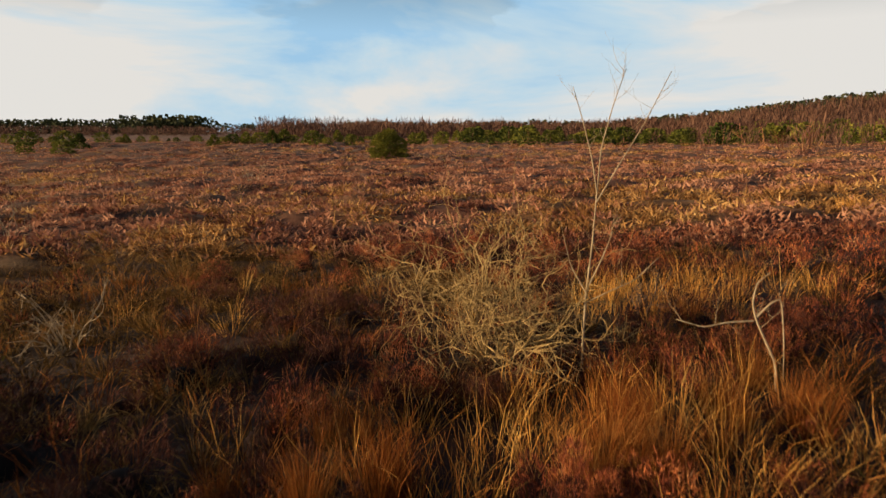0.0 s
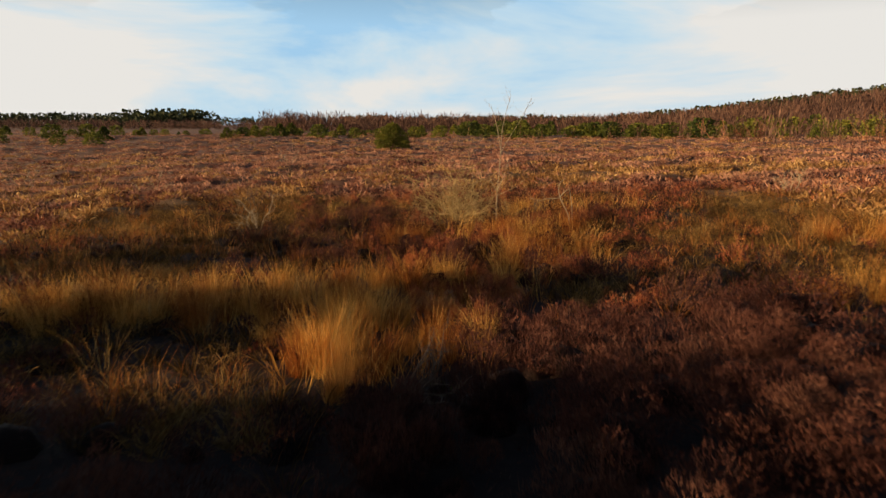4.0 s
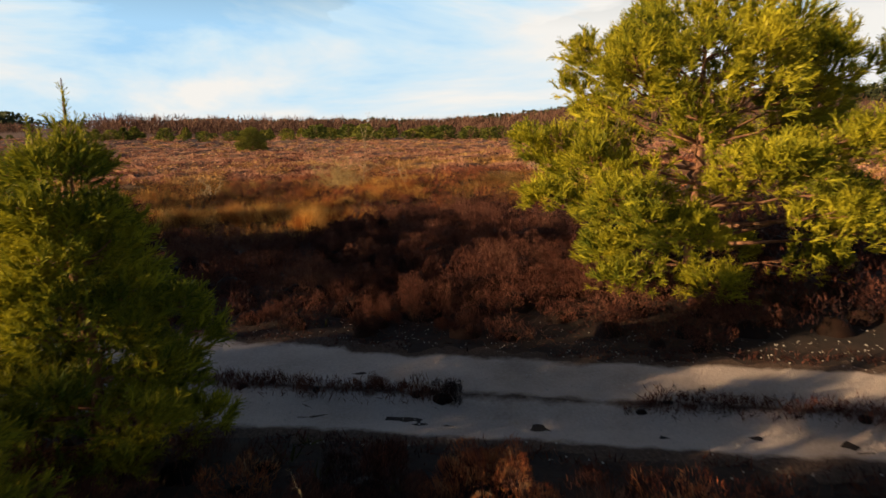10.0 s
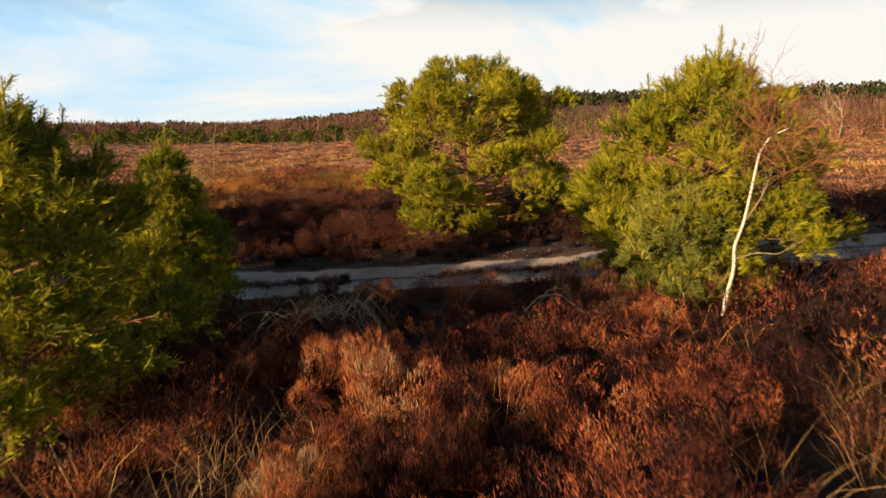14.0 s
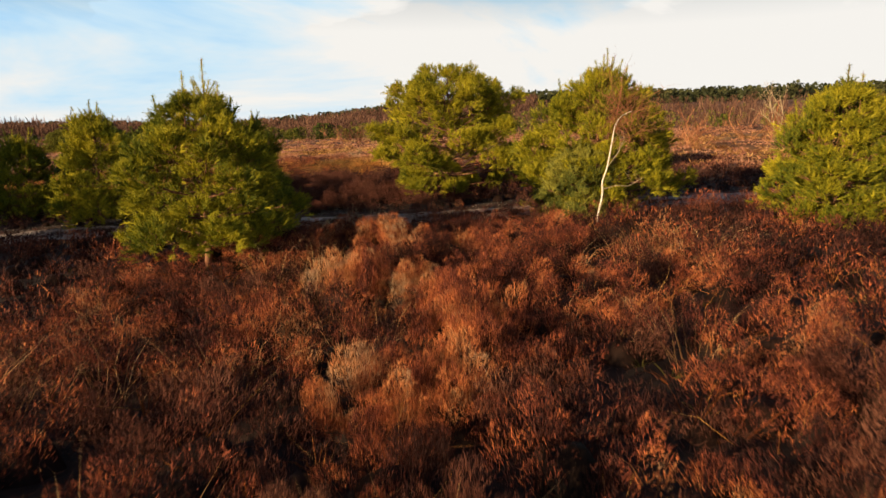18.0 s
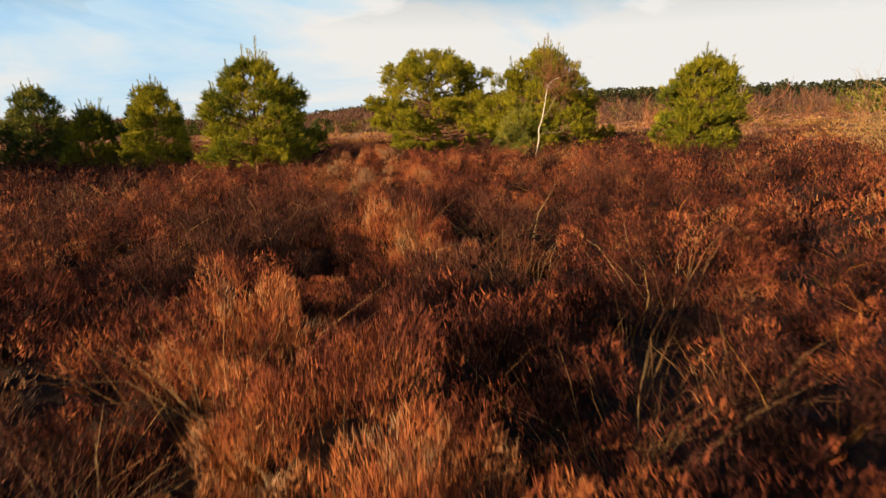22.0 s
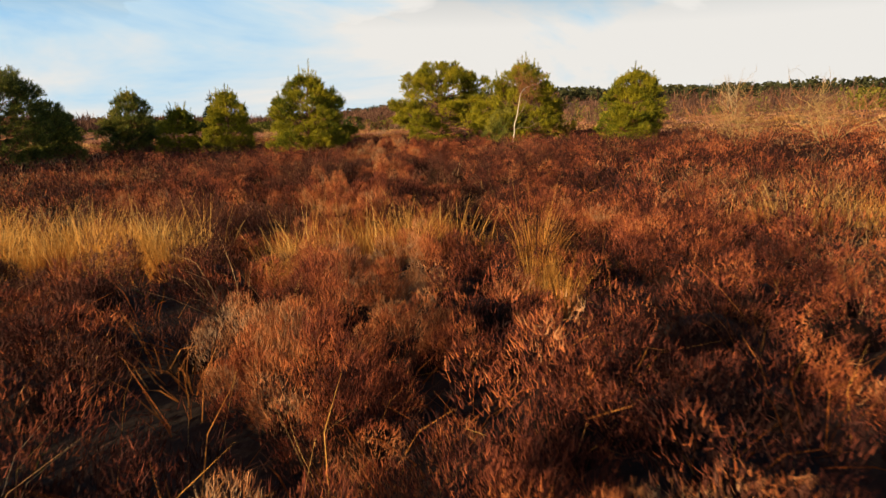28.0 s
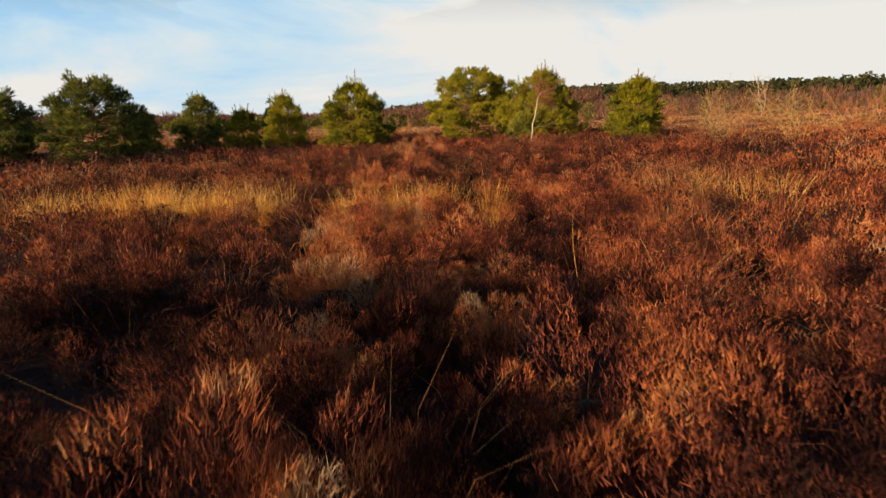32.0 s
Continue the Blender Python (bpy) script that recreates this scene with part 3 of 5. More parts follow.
def pine(x, y, height, radius, seed, profile, mat, label, lean=(0, 0), levels=None, bare=0.03, stretch_x=1.0, density=1.0, tops=1, shoot=1.0, wide_way=0.0, name="pine_tree", base=None, count=30, needle_width=0.006, leaders=0.25, spire=0.3, gap=0.25, ragged=0.3):
    """A young pine: trunk, whorls with one part for every limb, and the needle tufts of the crown."""
    rng = np.random.default_rng(seed)
    z0 = float(soil(x, y)) - 0.03 if base is None else base
    tree = new(name)
    tree.location = (x, y, z0)
    tagged(tree, label, "pine tree", "pines beside the track")
    h = np.linspace(0, 1, 9)
    trunk_pts = np.stack([lean[0] * h ** 1.4 + 0.04 * np.sin(h * 7 + seed), lean[1] * h ** 1.4 + 0.04 * np.cos(h * 6 + seed), h * height * 0.93], 1)
    rad = 0.012 + 0.020 * height * (1 - h) ** 0.9 * 0.75
    part("trunk", mesh_of("trunk", *tube(trunk_pts, rad, 8), PINE_BARK, True), tree, "reddish brown flaking bark")
    pos, up, size = [], [], []
    zen = np.array([0, 0, 1.0])

    def spray(e, along, n_s, rc, s_):
        """A rounded cushion of shoots at the end of a twig, turned outwards and up."""
        face = unit(along * 0.75 + zen * 0.75)
        for m in range(n_s):
            g = rng.normal(0, 0.55, 3)
            g -= (g @ face) * face
            q = min(float(g @ g), 1.4)
            pos.append(e + g * rc - face * rc * (0.5 * q + rng.uniform(0, 0.25)))
            up.append(face + g * 0.75 + rng.normal(0, 0.16, 3))
            size.append(rng.uniform(0.75, 1.15) * s_)

    def candle(foot, d_, tall_, s_):
        """An upright leader: bare rod, needles along it, a ring of buds at the tip."""
        n = max(2, int(tall_ / (0.10 * s_)))
        for i in range(n):
            pos.append(foot + d_ * tall_ * i / n)
            up.append(d_ + rng.normal(0, 0.05, 3))
            size.append(s_ * (0.78 if i else 0.9))

    levels = levels or max(7, int(height / 0.30))
    turn = rng.uniform(0, 6)
    for lv in range(levels):
        u = bare + (0.93 - bare) * (lv + rng.uniform(0.15, 0.55)) / levels
        at = np.array([np.interp(u, h, trunk_pts[:, i]) for i in range(3)])
        turn += 0.7
        arms = 6 if u < 0.75 else 5
        for j in range(arms):
            az = turn + (j + rng.uniform(-0.25, 0.25)) * 2 * math.pi / arms
            wide = 1 + (stretch_x - 1) * abs(math.cos(az - wide_way))
            lift = radians(8 + 34 * u + rng.uniform(-10, 10))
            reach = radius * wide * rng.uniform(1 - ragged, 1.0 + 0.15 * ragged)
            # the limb ends where the outline of the crown lies at the height of its tip
            tip_u = u
            for turn_in in range(3):
                long_ = reach * float(profile(min(tip_u, 0.99)))
                tip_u = u + long_ * math.tan(lift) * 0.8 / height
            reach = reach * float(profile(min(tip_u, 0.99)))
            if reach < 0.10:
                continue
            o = np.array([math.cos(az), math.sin(az), 0])
            s = np.linspace(0, 1, 6)
            rise = reach * math.tan(lift) * 0.8
            pts = at + o[None] * (reach * s)[:, None] + zen[None] * (rise * (0.45 * s + 0.55 * s ** 2.2))[:, None]
            pts[1:, :2] += rng.normal(0, 0.025, (5, 2)) * reach
            r0 = 0.007 + 0.011 * reach
            pieces = [tube(pts, np.linspace(r0, 0.004, 6), 5)]
            level_ = np.array([-o[1], o[0], 0])
            rc = 0.13 * shoot
            clumps = max(3, int((2.0 + reach * 5.5) * density))
            for q in range(clumps):
                f = 1.0 if q == 0 else gap + (1.0 - gap) * rng.uniform(0, 1) ** 0.75
                c = np.array([np.interp(f, s, pts[:, i]) for i in range(3)])
                sgn = 1 if q % 2 else -1
                away = unit(o * rng.uniform(0.5, 1.0) + sgn * level_ * rng.uniform(0.4, 1.1) + zen * rng.uniform(-0.05, 0.55))
                tl_ = 0.04 if q == 0 else (0.10 + 0.34 * reach * (1.15 - f)) * rng.uniform(0.6, 1.15)
                e = c + away * tl_
                pieces.append(tube(np.stack([c, (c + e) / 2 + [0, 0, -0.01], e]), [0.006, 0.005, 0.003], 3))
                spray(e, away, int(rng.integers(5, 8)), rc, shoot)
            if u > 0.45 and rng.uniform() < 0.8:
                candle(pts[-1] + [0, 0, 0.04], unit(o * 0.25 + zen), leaders * rng.uniform(0.5, 1.3), 0.85 * shoot)
            part("limb", mesh_of("limb", *join(pieces), PINE_BARK, True), tree)
    # leaders at the top, each above a whorl of shorter ones
    tip = trunk_pts[-1]
    for m in range(tops):
        a = m * 2.3 + seed
        q = tip + (np.array([math.cos(a), math.sin(a), 0]) * 0.16 * (1 + 0.35 * m) * radius if m else 0) - zen * 0.10 * m
        long_ = spire * (1 - 0.16 * m)
        part("leader", mesh_of("leader", *tube(np.stack([q - [0, 0, 0.4], q, q + [0, 0, long_]]), [0.012, 0.008, 0.004], 5), PINE_BARK, True), tree)
        candle(q - zen * 0.25, zen, long_ + 0.20, 0.95 * shoot)
        for k_ in range(5):
            b = k_ * 1.257 + m
            o = np.array([math.cos(b), math.sin(b), 0])
            spray(q - zen * 0.15 + o * 0.10, o, 4, 0.09 * shoot, 0.85 * shoot)
            candle(q - zen * 0.05 + o * 0.03, unit(o * 0.6 + zen), long_ * 0.55, 0.8 * shoot)
    part("crown", needles_mesh("crown", pos, up, size, mat, rng, count, needle_width), tree, "dense tufts of needles")
    return tree


pine(3.88, -9.95, 4.15, 2.5, 11, dome_shape, NEEDLES, "broad Scots pine with yellow-green needles lit by low sun", levels=12, density=1.35, tops=3, shoot=1.25, bare=0.06, leaders=0.15, spire=0.2, gap=0.45, ragged=0.35, count=34, needle_width=0.0085)
pine(-3.0, -13.0, 2.6, 1.0, 12, conical, NEEDLES, "young conical pine with an upright leader beside the track", density=2.1, gap=0.15, tops=1, shoot=1.0, spire=0.35, leaders=0.2, count=34, needle_width=0.0075)
pine(-3.45, -14.5, 1.5, 0.62, 26, conical, NEEDLES, "knee-high sapling pine beside larger ones", density=1.3, tops=1, shoot=0.95, spire=0.4, count=34, needle_width=0.0075)
pine(-4.88, -16.7, 2.95, 1.42, 13, egg, NEEDLES, "bushy yellow-green young pine with two upright leaders", density=1.5, tops=4, shoot=1.12, bare=0.10, lean=(0.12, 0.05), spire=0.55, leaders=0.35, gap=0.35, count=34, needle_width=0.0075)
pine(3.79, -16.34, 3.6, 1.86, 14, egg, NEEDLES, "tall grey-green pine with many upright shoots behind a birch", density=1.3, tops=5, shoot=1.2, leaders=0.42, bare=0.07, lean=(0.2, -0.1), spire=0.52, gap=0.38, ragged=0.35, count=34, needle_width=0.0075)
pine(5.2, -21.0, 2.75, 1.12, 15, egg, NEEDLES, "small dense green pine standing alone in heather", leaders=0.3, density=1.5, tops=3, shoot=1.15, spire=0.38, count=30, needle_width=0.009)
pine(-5.75, -8.6, 2.95, 1.0, 16, egg, NEEDLES, "slender young pine with long leader shoots", density=1.3, tops=2, shoot=1.25, leaders=0.4, count=22, needle_width=0.011, spire=0.4)
pine(-9.0, -2.0, 3.35, 1.36, 17, bushy, NEEDLES_BLUE, "dark blue-green bushy pine on the heath", density=1.2, tops=4, leaders=0.4, spire=0.4, shoot=1.3, count=20, needle_width=0.012)
pine(-14.05, -6.9, 4.1, 2.2, 18, dome_shape, NEEDLES_BLUE, "broad dark green pine with an open crown", shoot=1.45, density=1.1, tops=2, gap=0.45, ragged=0.4, count=20, needle_width=0.012)
pine(-18.2, -4.3, 3.6, 1.7, 19, dome_shape, NEEDLES_BLUE, "dark green pine at the edge of the group", shoot=1.5, density=1.0, tops=2, gap=0.4, count=16, needle_width=0.014)
pine(-7.4, -6.4, 2.3, 0.98, 20, bushy, NEEDLES, "low pale green bushy pine", shoot=1.25, leaders=0.4, density=1.2, tops=3, count=22, needle_width=0.011)
pine(-12.0, -6.2, 2.5, 0.9, 21, egg, NEEDLES_BLUE, "small dark pine beside a broader one", shoot=1.3, density=1.2, tops=1, count=16, needle_width=0.014)
pine(-6.1, -7.1, 2.85, 0.6, 22, conical, NEEDLES_DARK, "narrow dark spruce among lighter pines", density=1.6, tops=1, count=16, needle_width=0.009, leaders=0.1, name="spruce_tree")
pine(2.9, -16.85, 1.75, 0.95, 23, bushy, NEEDLES_BLUE, "low grey-green pine bush behind the birch", density=1.2, tops=2, shoot=1.15, count=34, needle_width=0.0075)


# ---- bare trees and shrubs ----
def twisted(start, heading, length, radius, rng, wild, pieces, depth, rise=0.1, kids=3, sides=4):
    """A crooked branch and its twigs, added to pieces."""
    n = 6
    pts, d = [np.array(start, float)], unit(np.array(heading, float))
    for i in range(n - 1):
        d = unit(d + rng.normal(0, wild, 3) + np.array([0, 0, rise]))
        pts.append(pts[-1] + d * length / (n - 1))
    pts = np.array(pts)
    pieces.append(tube(pts, np.linspace(radius, radius * 0.35, n), sides if depth else 3))
    if depth:
        for i in range(kids):
            f = rng.uniform(0.25, 1.0)
            c = np.array([np.interp(f, np.linspace(0, 1, n), pts[:, q]) for q in range(3)])
            hd = unit(d + rng.normal(0, 0.75, 3))
            twisted(c, hd, length * rng.uniform(0.4, 0.7), radius * 0.5, rng, wild, pieces, depth - 1, rise, kids, sides)
    return pts


def bare_shrub(x, y, height, spread, stems, seed, mat, label, wild=0.3, depth=2, kids=4, thick=0.012, rise=0.06, name="bare_shrub", category="shrub", group="", low=0.0):
    rng = np.random.default_rng(seed)
    ob = new(name)
    ob.location = (x, y, float(soil(x, y)) - 0.02 + low)
    for k in range(stems):
        a = k * 2.4 + rng.uniform(-0.4, 0.4)
        out_ = rng.uniform(0.1, 1.0) * spread / max(height, 0.3)
        pieces = []
        twisted((0.04 * math.cos(a), 0.04 * math.sin(a), 0), (math.cos(a) * out_, math.sin(a) * out_, 1.0), height * rng.uniform(0.6, 0.95), thick, rng, wild, pieces, depth, rise, kids)
        part("stem", mesh_of("stem", *join(pieces), mat, True), ob)
    return tagged(ob, label, category, group)


def limb(points, radius, mat, parent, name="branch", twigs=0, seed=0, wild=0.25, label="", tlen=0.3):
    """A given crooked stem with a few twigs on it, as one part."""
    rng = np.random.default_rng(seed)
    pts = np.array(points, float)
    s = np.linspace(0, 1, len(pts))
    fine = np.linspace(0, 1, len(pts) * 4)
    c = np.stack([np.interp(fine, s, pts[:, i]) for i in range(3)], 1)
    c[1:-1] = (c[:-2] + c[1:-1] * 2 + c[2:]) / 4
    pieces = [tube(c, np.linspace(radius, radius * 0.4, len(c)), 6)]
    for k in range(twigs):
        f = rng.uniform(0.35, 1.0)
        q = np.array([np.interp(f, fine, c[:, i]) for i in range(3)])
        twisted(q, rng.normal(0, 0.6, 3) + [0, 0, 0.8], tlen * rng.uniform(0.5, 1.2), radius * 0.3, rng, wild, pieces, 1, 0.08, 2, 3)
    return part(name, mesh_of(name, *join(pieces), mat, True), parent, label)


# the birch with the crooked white trunk; r runs to the right as seen from the open heather
RIGHT = np.array([0.855, -0.52, 0.0])
FAR = np.array([0.52, 0.855, 0.0])
birch = new("birch_tree")
birch.location = (2.33, -18.03, float(soil(2.33, -18.03)))


def bp(r, z, f=0.0):
    return tuple(RIGHT * r + FAR * f + np.array([0, 0, z]))


limb([bp(-0.05, 0.0), bp(-0.02, 0.30), bp(0.05, 0.62), bp(0.03, 0.90), bp(0.12, 1.15), bp(0.18, 1.55), bp(0.24, 1.98), bp(0.36, 2.16), bp(0.56, 2.24)], 0.024, BIRCH_BARK, birch, "trunk", label="white peeling birch bark")
limb([bp(0.05, 0.75), bp(0.30, 0.82), bp(0.55, 0.80), bp(0.85, 0.98)], 0.009, GREY_WOOD, birch, twigs=5, seed=3)
limb([bp(0.14, 1.2), bp(0.35, 1.45, 0.1), bp(0.5, 1.75, 0.2)], 0.010, GREY_WOOD, birch, twigs=6, seed=4)
rng = np.random.default_rng(41)
pieces = []
for k in range(34):
    q = np.array(bp(rng.uniform(0.12, 0.55), rng.uniform(1.6, 2.3), rng.normal(0, 0.1)))
    twisted(q, (*(RIGHT * rng.normal(0.25, 0.6) + FAR * rng.normal(0, 0.5))[:2], rng.uniform(0.3, 1.3)), rng.uniform(0.35, 0.8), 0.007, rng, 0.22, pieces, 2, 0.0, 5, 3)
part("crown", mesh_of("crown", *join(pieces), TWIGS_BIRCH), birch, "cloud of fine reddish brown twigs")
tagged(birch, "leafless birch with crooked white trunk and reddish twigs", "birch tree")

# birch sapling on the open heath
sap = new("birch_sapling")
sap.location = (1.28, 5.5, float(soil(1.28, 5.5)))
zs = 0.12 - float(soil(1.28, 5.5))


def sp(px, up_, f=0.0):
    return (px, f, up_ + zs)


limb([sp(-0.02, -0.4), sp(-0.02, 0.0), sp(-0.01, 0.4), sp(0.03, 0.86), sp(0.05, 1.30)], 0.013, GREY_WOOD, sap, "trunk", label="pale slender birch stem")
limb([sp(0.05, 1.28), sp(0.0, 1.55), sp(-0.06, 1.85, 0.1), sp(-0.16, 2.15, 0.1)], 0.007, GREY_WOOD, sap, twigs=6, seed=5, wild=0.12)
limb([sp(0.05, 1.28), sp(0.07, 1.65), sp(0.13, 2.0, -0.1), sp(0.22, 2.28, -0.1)], 0.007, GREY_WOOD, sap, twigs=8, seed=6, wild=0.12)
limb([sp(0.05, 1.2), sp(0.22, 1.5), sp(0.45, 1.85, 0.1), sp(0.67, 2.28, 0.15)], 0.007, GREY_WOOD, sap, twigs=7, seed=7, wild=0.12)
limb([sp(-0.02, 0.32), sp(0.18, 0.42), sp(0.40, 0.52), sp(0.60, 0.72)], 0.007, GREY_WOOD, sap, twigs=4, seed=8)
limb([sp(0.0, 0.45), sp(0.12, 0.72), sp(0.20, 0.95)], 0.008, GREY_WOOD, sap, twigs=4, seed=9)
limb([sp(0.0, 0.4), sp(-0.15, 0.65), sp(-0.22, 0.92)], 0.007, GREY_WOOD, sap, twigs=4, seed=10)
tagged(sap, "leafless birch sapling with thin upright twigs", "birch tree")

bare_shrub(0.52, 6.0, 1.65, 1.7, 28, 51, LICHEN_WOOD, "bare spreading shrub with tangled lichen-covered twigs", 0.42, 2, 6, 0.012, 0.0)
snag = new("dead_branch")
snag.location = (2.42, 4.85, float(soil(2.42, 4.85)))
zq = 0.45 - float(soil(2.42, 4.85))
limb([(0.22, 0, zq - 0.55), (0.20, 0, zq - 0.32), (0.02, 0, zq + 0.02), (-0.02, 0, zq + 0.16), (0.0, 0, zq + 0.32), (0.10, 0, zq + 0.40)], 0.011, GREY_WOOD, snag, twigs=2, seed=11, label="bleached dead wood")
limb([(0.0, 0, zq + 0.02), (-0.2, 0, zq + 0.01), (-0.38, 0, zq - 0.03), (-0.58, 0.05, zq + 0.02)], 0.009, GREY_WOOD, snag, twigs=3, seed=12)
limb([(0.02, 0, zq + 0.05), (0.12, 0, zq + 0.16), (0.2, 0, zq + 0.2), (0.26, 0.02, zq - 0.15), (0.27, 0.0, zq - 0.45)], 0.009, GREY_WOOD, snag, twigs=2, seed=13)
tagged(snag, "bleached dead branch standing in dry grass", "branch")

pile = new("dead_brush_pile")
pile.location = (-1.68, -15.65, float(soil(-1.68, -15.65)))
for k in range(44):
    rng = np.random.default_rng(600 + k)
    a = rng.uniform(0, 2 * math.pi)
    ln = rng.uniform(0.4, 0.85)
    o = np.array([math.cos(a), math.sin(a), 0])
    c = rng.normal(0, 0.16, 3) * [1.6, 1, 0]
    limb([c + [0, 0, 0.24], c + o * ln * 0.3 + [0, 0, 0.40 + rng.uniform(-0.1, 0.08)], c + o * ln * 0.65 + [0, 0, 0.28], c + o * ln + [0, 0, 0.02]], 0.0068, GREY_WOOD, pile, twigs=3, seed=k, wild=0.35, tlen=0.35)
tagged(pile, "heap of bleached bare branches arching over dark heather", "brush pile")
for k, (x, y, s) in enumerate([(0.75, -16.75, 0.42), (0.55, -15.6, 0.36), (1.1, -16.4, 0.3)]):
    arch = new("dead_branch")
    arch.location = (x, y, float(soil(x, y)))
    for j in range(5):
        rng = np.random.default_rng(700 + k * 9 + j)
        a = rng.uniform(-0.5, 0.5) - 0.55
        o = np.array([math.cos(a), math.sin(a), 0])
        limb([-o * s * 0.8 + [0, 0, 0.12], -o * s * 0.35 + [0, 0, 0.32], o * s * 0.25 + [0, 0, 0.35], o * s * 0.95 + [0, 0, 0.12]], 0.0055, GREY_WOOD, arch, twigs=3, seed=j, wild=0.35, tlen=0.25)
    tagged(arch, "bleached dead branches arching out of the heather", "branch", "dead branches beside the track")

bare_shrub(4.35, -25.9, 1.75, 1.0, 10, 61, LICHEN_WOOD, "bare yellowish shrub with crooked twigs", 0.32, 2, 6, 0.012, 0.03)
bare_shrub(6.3, -27.2, 2.1, 0.9, 7, 62, LICHEN_WOOD, "small leafless birch with crooked pale stems", 0.28, 2, 6, 0.014, 0.06)
for k, (x, y, h) in enumerate([(-4.05, 6.8, 0.75), (-5.1, 10.4, 0.9), (-9.4, 14.0, 1.1), (-15.2, 12.6, 0.9), (-16.6, 18.9, 1.5), (-6.7, 21.8, 1.2), (-8.4, 30.0, 1.3), (-0.25, -3.0, 0.75), (9.5, 9.8, 0.9), (2.4, 7.5, 0.6)]):
    bare_shrub(x, y, h, h * 0.8, 6, 80 + k, (GREY_WOOD, DARK_WOOD)[k % 2], "small bare shrub with thin twigs in the heath", 0.3, 2, 4, 0.013, 0.04, group="bare shrubs on the heath")

# ---- the distance: scattered pines, scrub and woods ----
def far_pine_mesh(seed, round_top):
    """A crown one metre high and wide, of clumped needle tufts."""
    rng = np.random.default_rng(seed)
    n = 620
    u = rng.uniform(0.02, 1.0, n)
    az = rng.uniform(0, 2 * math.pi, n)
    lump = 0.8 + 0.35 * np.sin(az * 3 + seed + u * 5) * np.sin(u * 11 + seed)
    prof = np.array([dome_shape(q) if round_top else float(conical(q)) for q in u])
    r = 0.5 * prof * lump * rng.uniform(0.55, 1.05, n)
    p = np.stack([np.cos(az) * r, np.sin(az) * r, u * 0.97], 1)
    d = unit(np.stack([np.cos(az), np.sin(az), rng.uniform(0.4, 1.6, n)], 1) + rng.normal(0, 0.4, (n, 3)))
    return mesh_of("crown", *sprigs(p, d, rng.uniform(0.07, 0.16, n), rng.uniform(0.06, 0.11, n), rng), NEEDLES_FAR)


far_trunk = mesh_of("trunk", *tube([(0, 0, -0.06), (0.005, 0, 0.4), (0, 0, 0.9)], [0.03, 0.02, 0.006], 6), PINE_BARK, True)
far_crowns = [far_pine_mesh(200 + k, k % 3 != 1) for k in range(6)]


def far_pine(x, y, height, width, k, label, group):
    ob = new("pine_tree")
    ob.location, ob.rotation_euler = (x, y, float(soil(x, y)) - 0.02 * height), (0, 0, k * 1.7)
    ob.scale = (width * 1.35, width * 1.35, height)
    part("trunk", far_trunk, ob)
    part("crown", far_crowns[k % 6], ob)
    return tagged(ob, label, "pine tree", group)


pine(-4.5, 59.8, 3.1, 1.8, 25, bushy, NEEDLES_FAR, "solitary rounded dark green pine bush on the open heath", density=0.9, tops=2, count=14, needle_width=0.02, leaders=0.1, shoot=1.6)
far_pine(-45.4, 80.2, 2.1, 1.9, 2, "low green pine bush far out on the heath", "far pine bushes")
far_pine(-51.0, 82.0, 1.8, 1.6, 3, "low green pine bush far out on the heath", "far pine bushes")
rng = np.random.default_rng(90)
for k in range(96):
    az = radians(-17 + 62 * (k + rng.uniform(-0.9, 0.9)) / 96)
    r = rng.uniform(125, 168) if k % 3 else rng.uniform(110, 130)
    h = rng.uniform(1.7, 4.0) * (1.0 if az > 0.0 else 0.75)
    far_pine(r * math.sin(az), r * math.cos(az), h, h * rng.uniform(0.85, 1.25), k, "bushy young pine at the far edge of the heath", "pines at the heath edge")
for k in range(22):
    az = radians(-38 + 22 * (k + rng.uniform(-0.5, 0.5)) / 22)
    r = rng.uniform(100, 190)
    h = rng.uniform(1.4, 2.8)
    far_pine(r * math.sin(az), r * math.cos(az), h, h * rng.uniform(0.8, 1.2), k, "bushy young pine at the far edge of the heath", "pines at the heath edge")
# hillside to the east, beyond the track
for k in range(46):
    x, y = rng.uniform(30, 120), rng.uniform(-30, 60)
    if math.hypot(x, y) < (62 if y < 5 else 105):
        continue
    h = rng.uniform(1.8, 4.2)
    far_pine(x, y, h, h * rng.uniform(0.7, 1.05), k, "pine among scrub on the hillside", "hillside pines")


def scrub_mesh(seed):
    rng = np.random.default_rng(seed)
    pieces = []
    for k in range(5):
        a = k * 2.4
        twisted((0, 0, 0), (math.cos(a) * 0.5, math.sin(a) * 0.5, 1), rng.uniform(0.6, 0.95), 0.014, rng, 0.2, pieces, 2, 0.08, 3, 3)
    return mesh_of("twigs", *join(pieces), TWIGS_BIRCH)


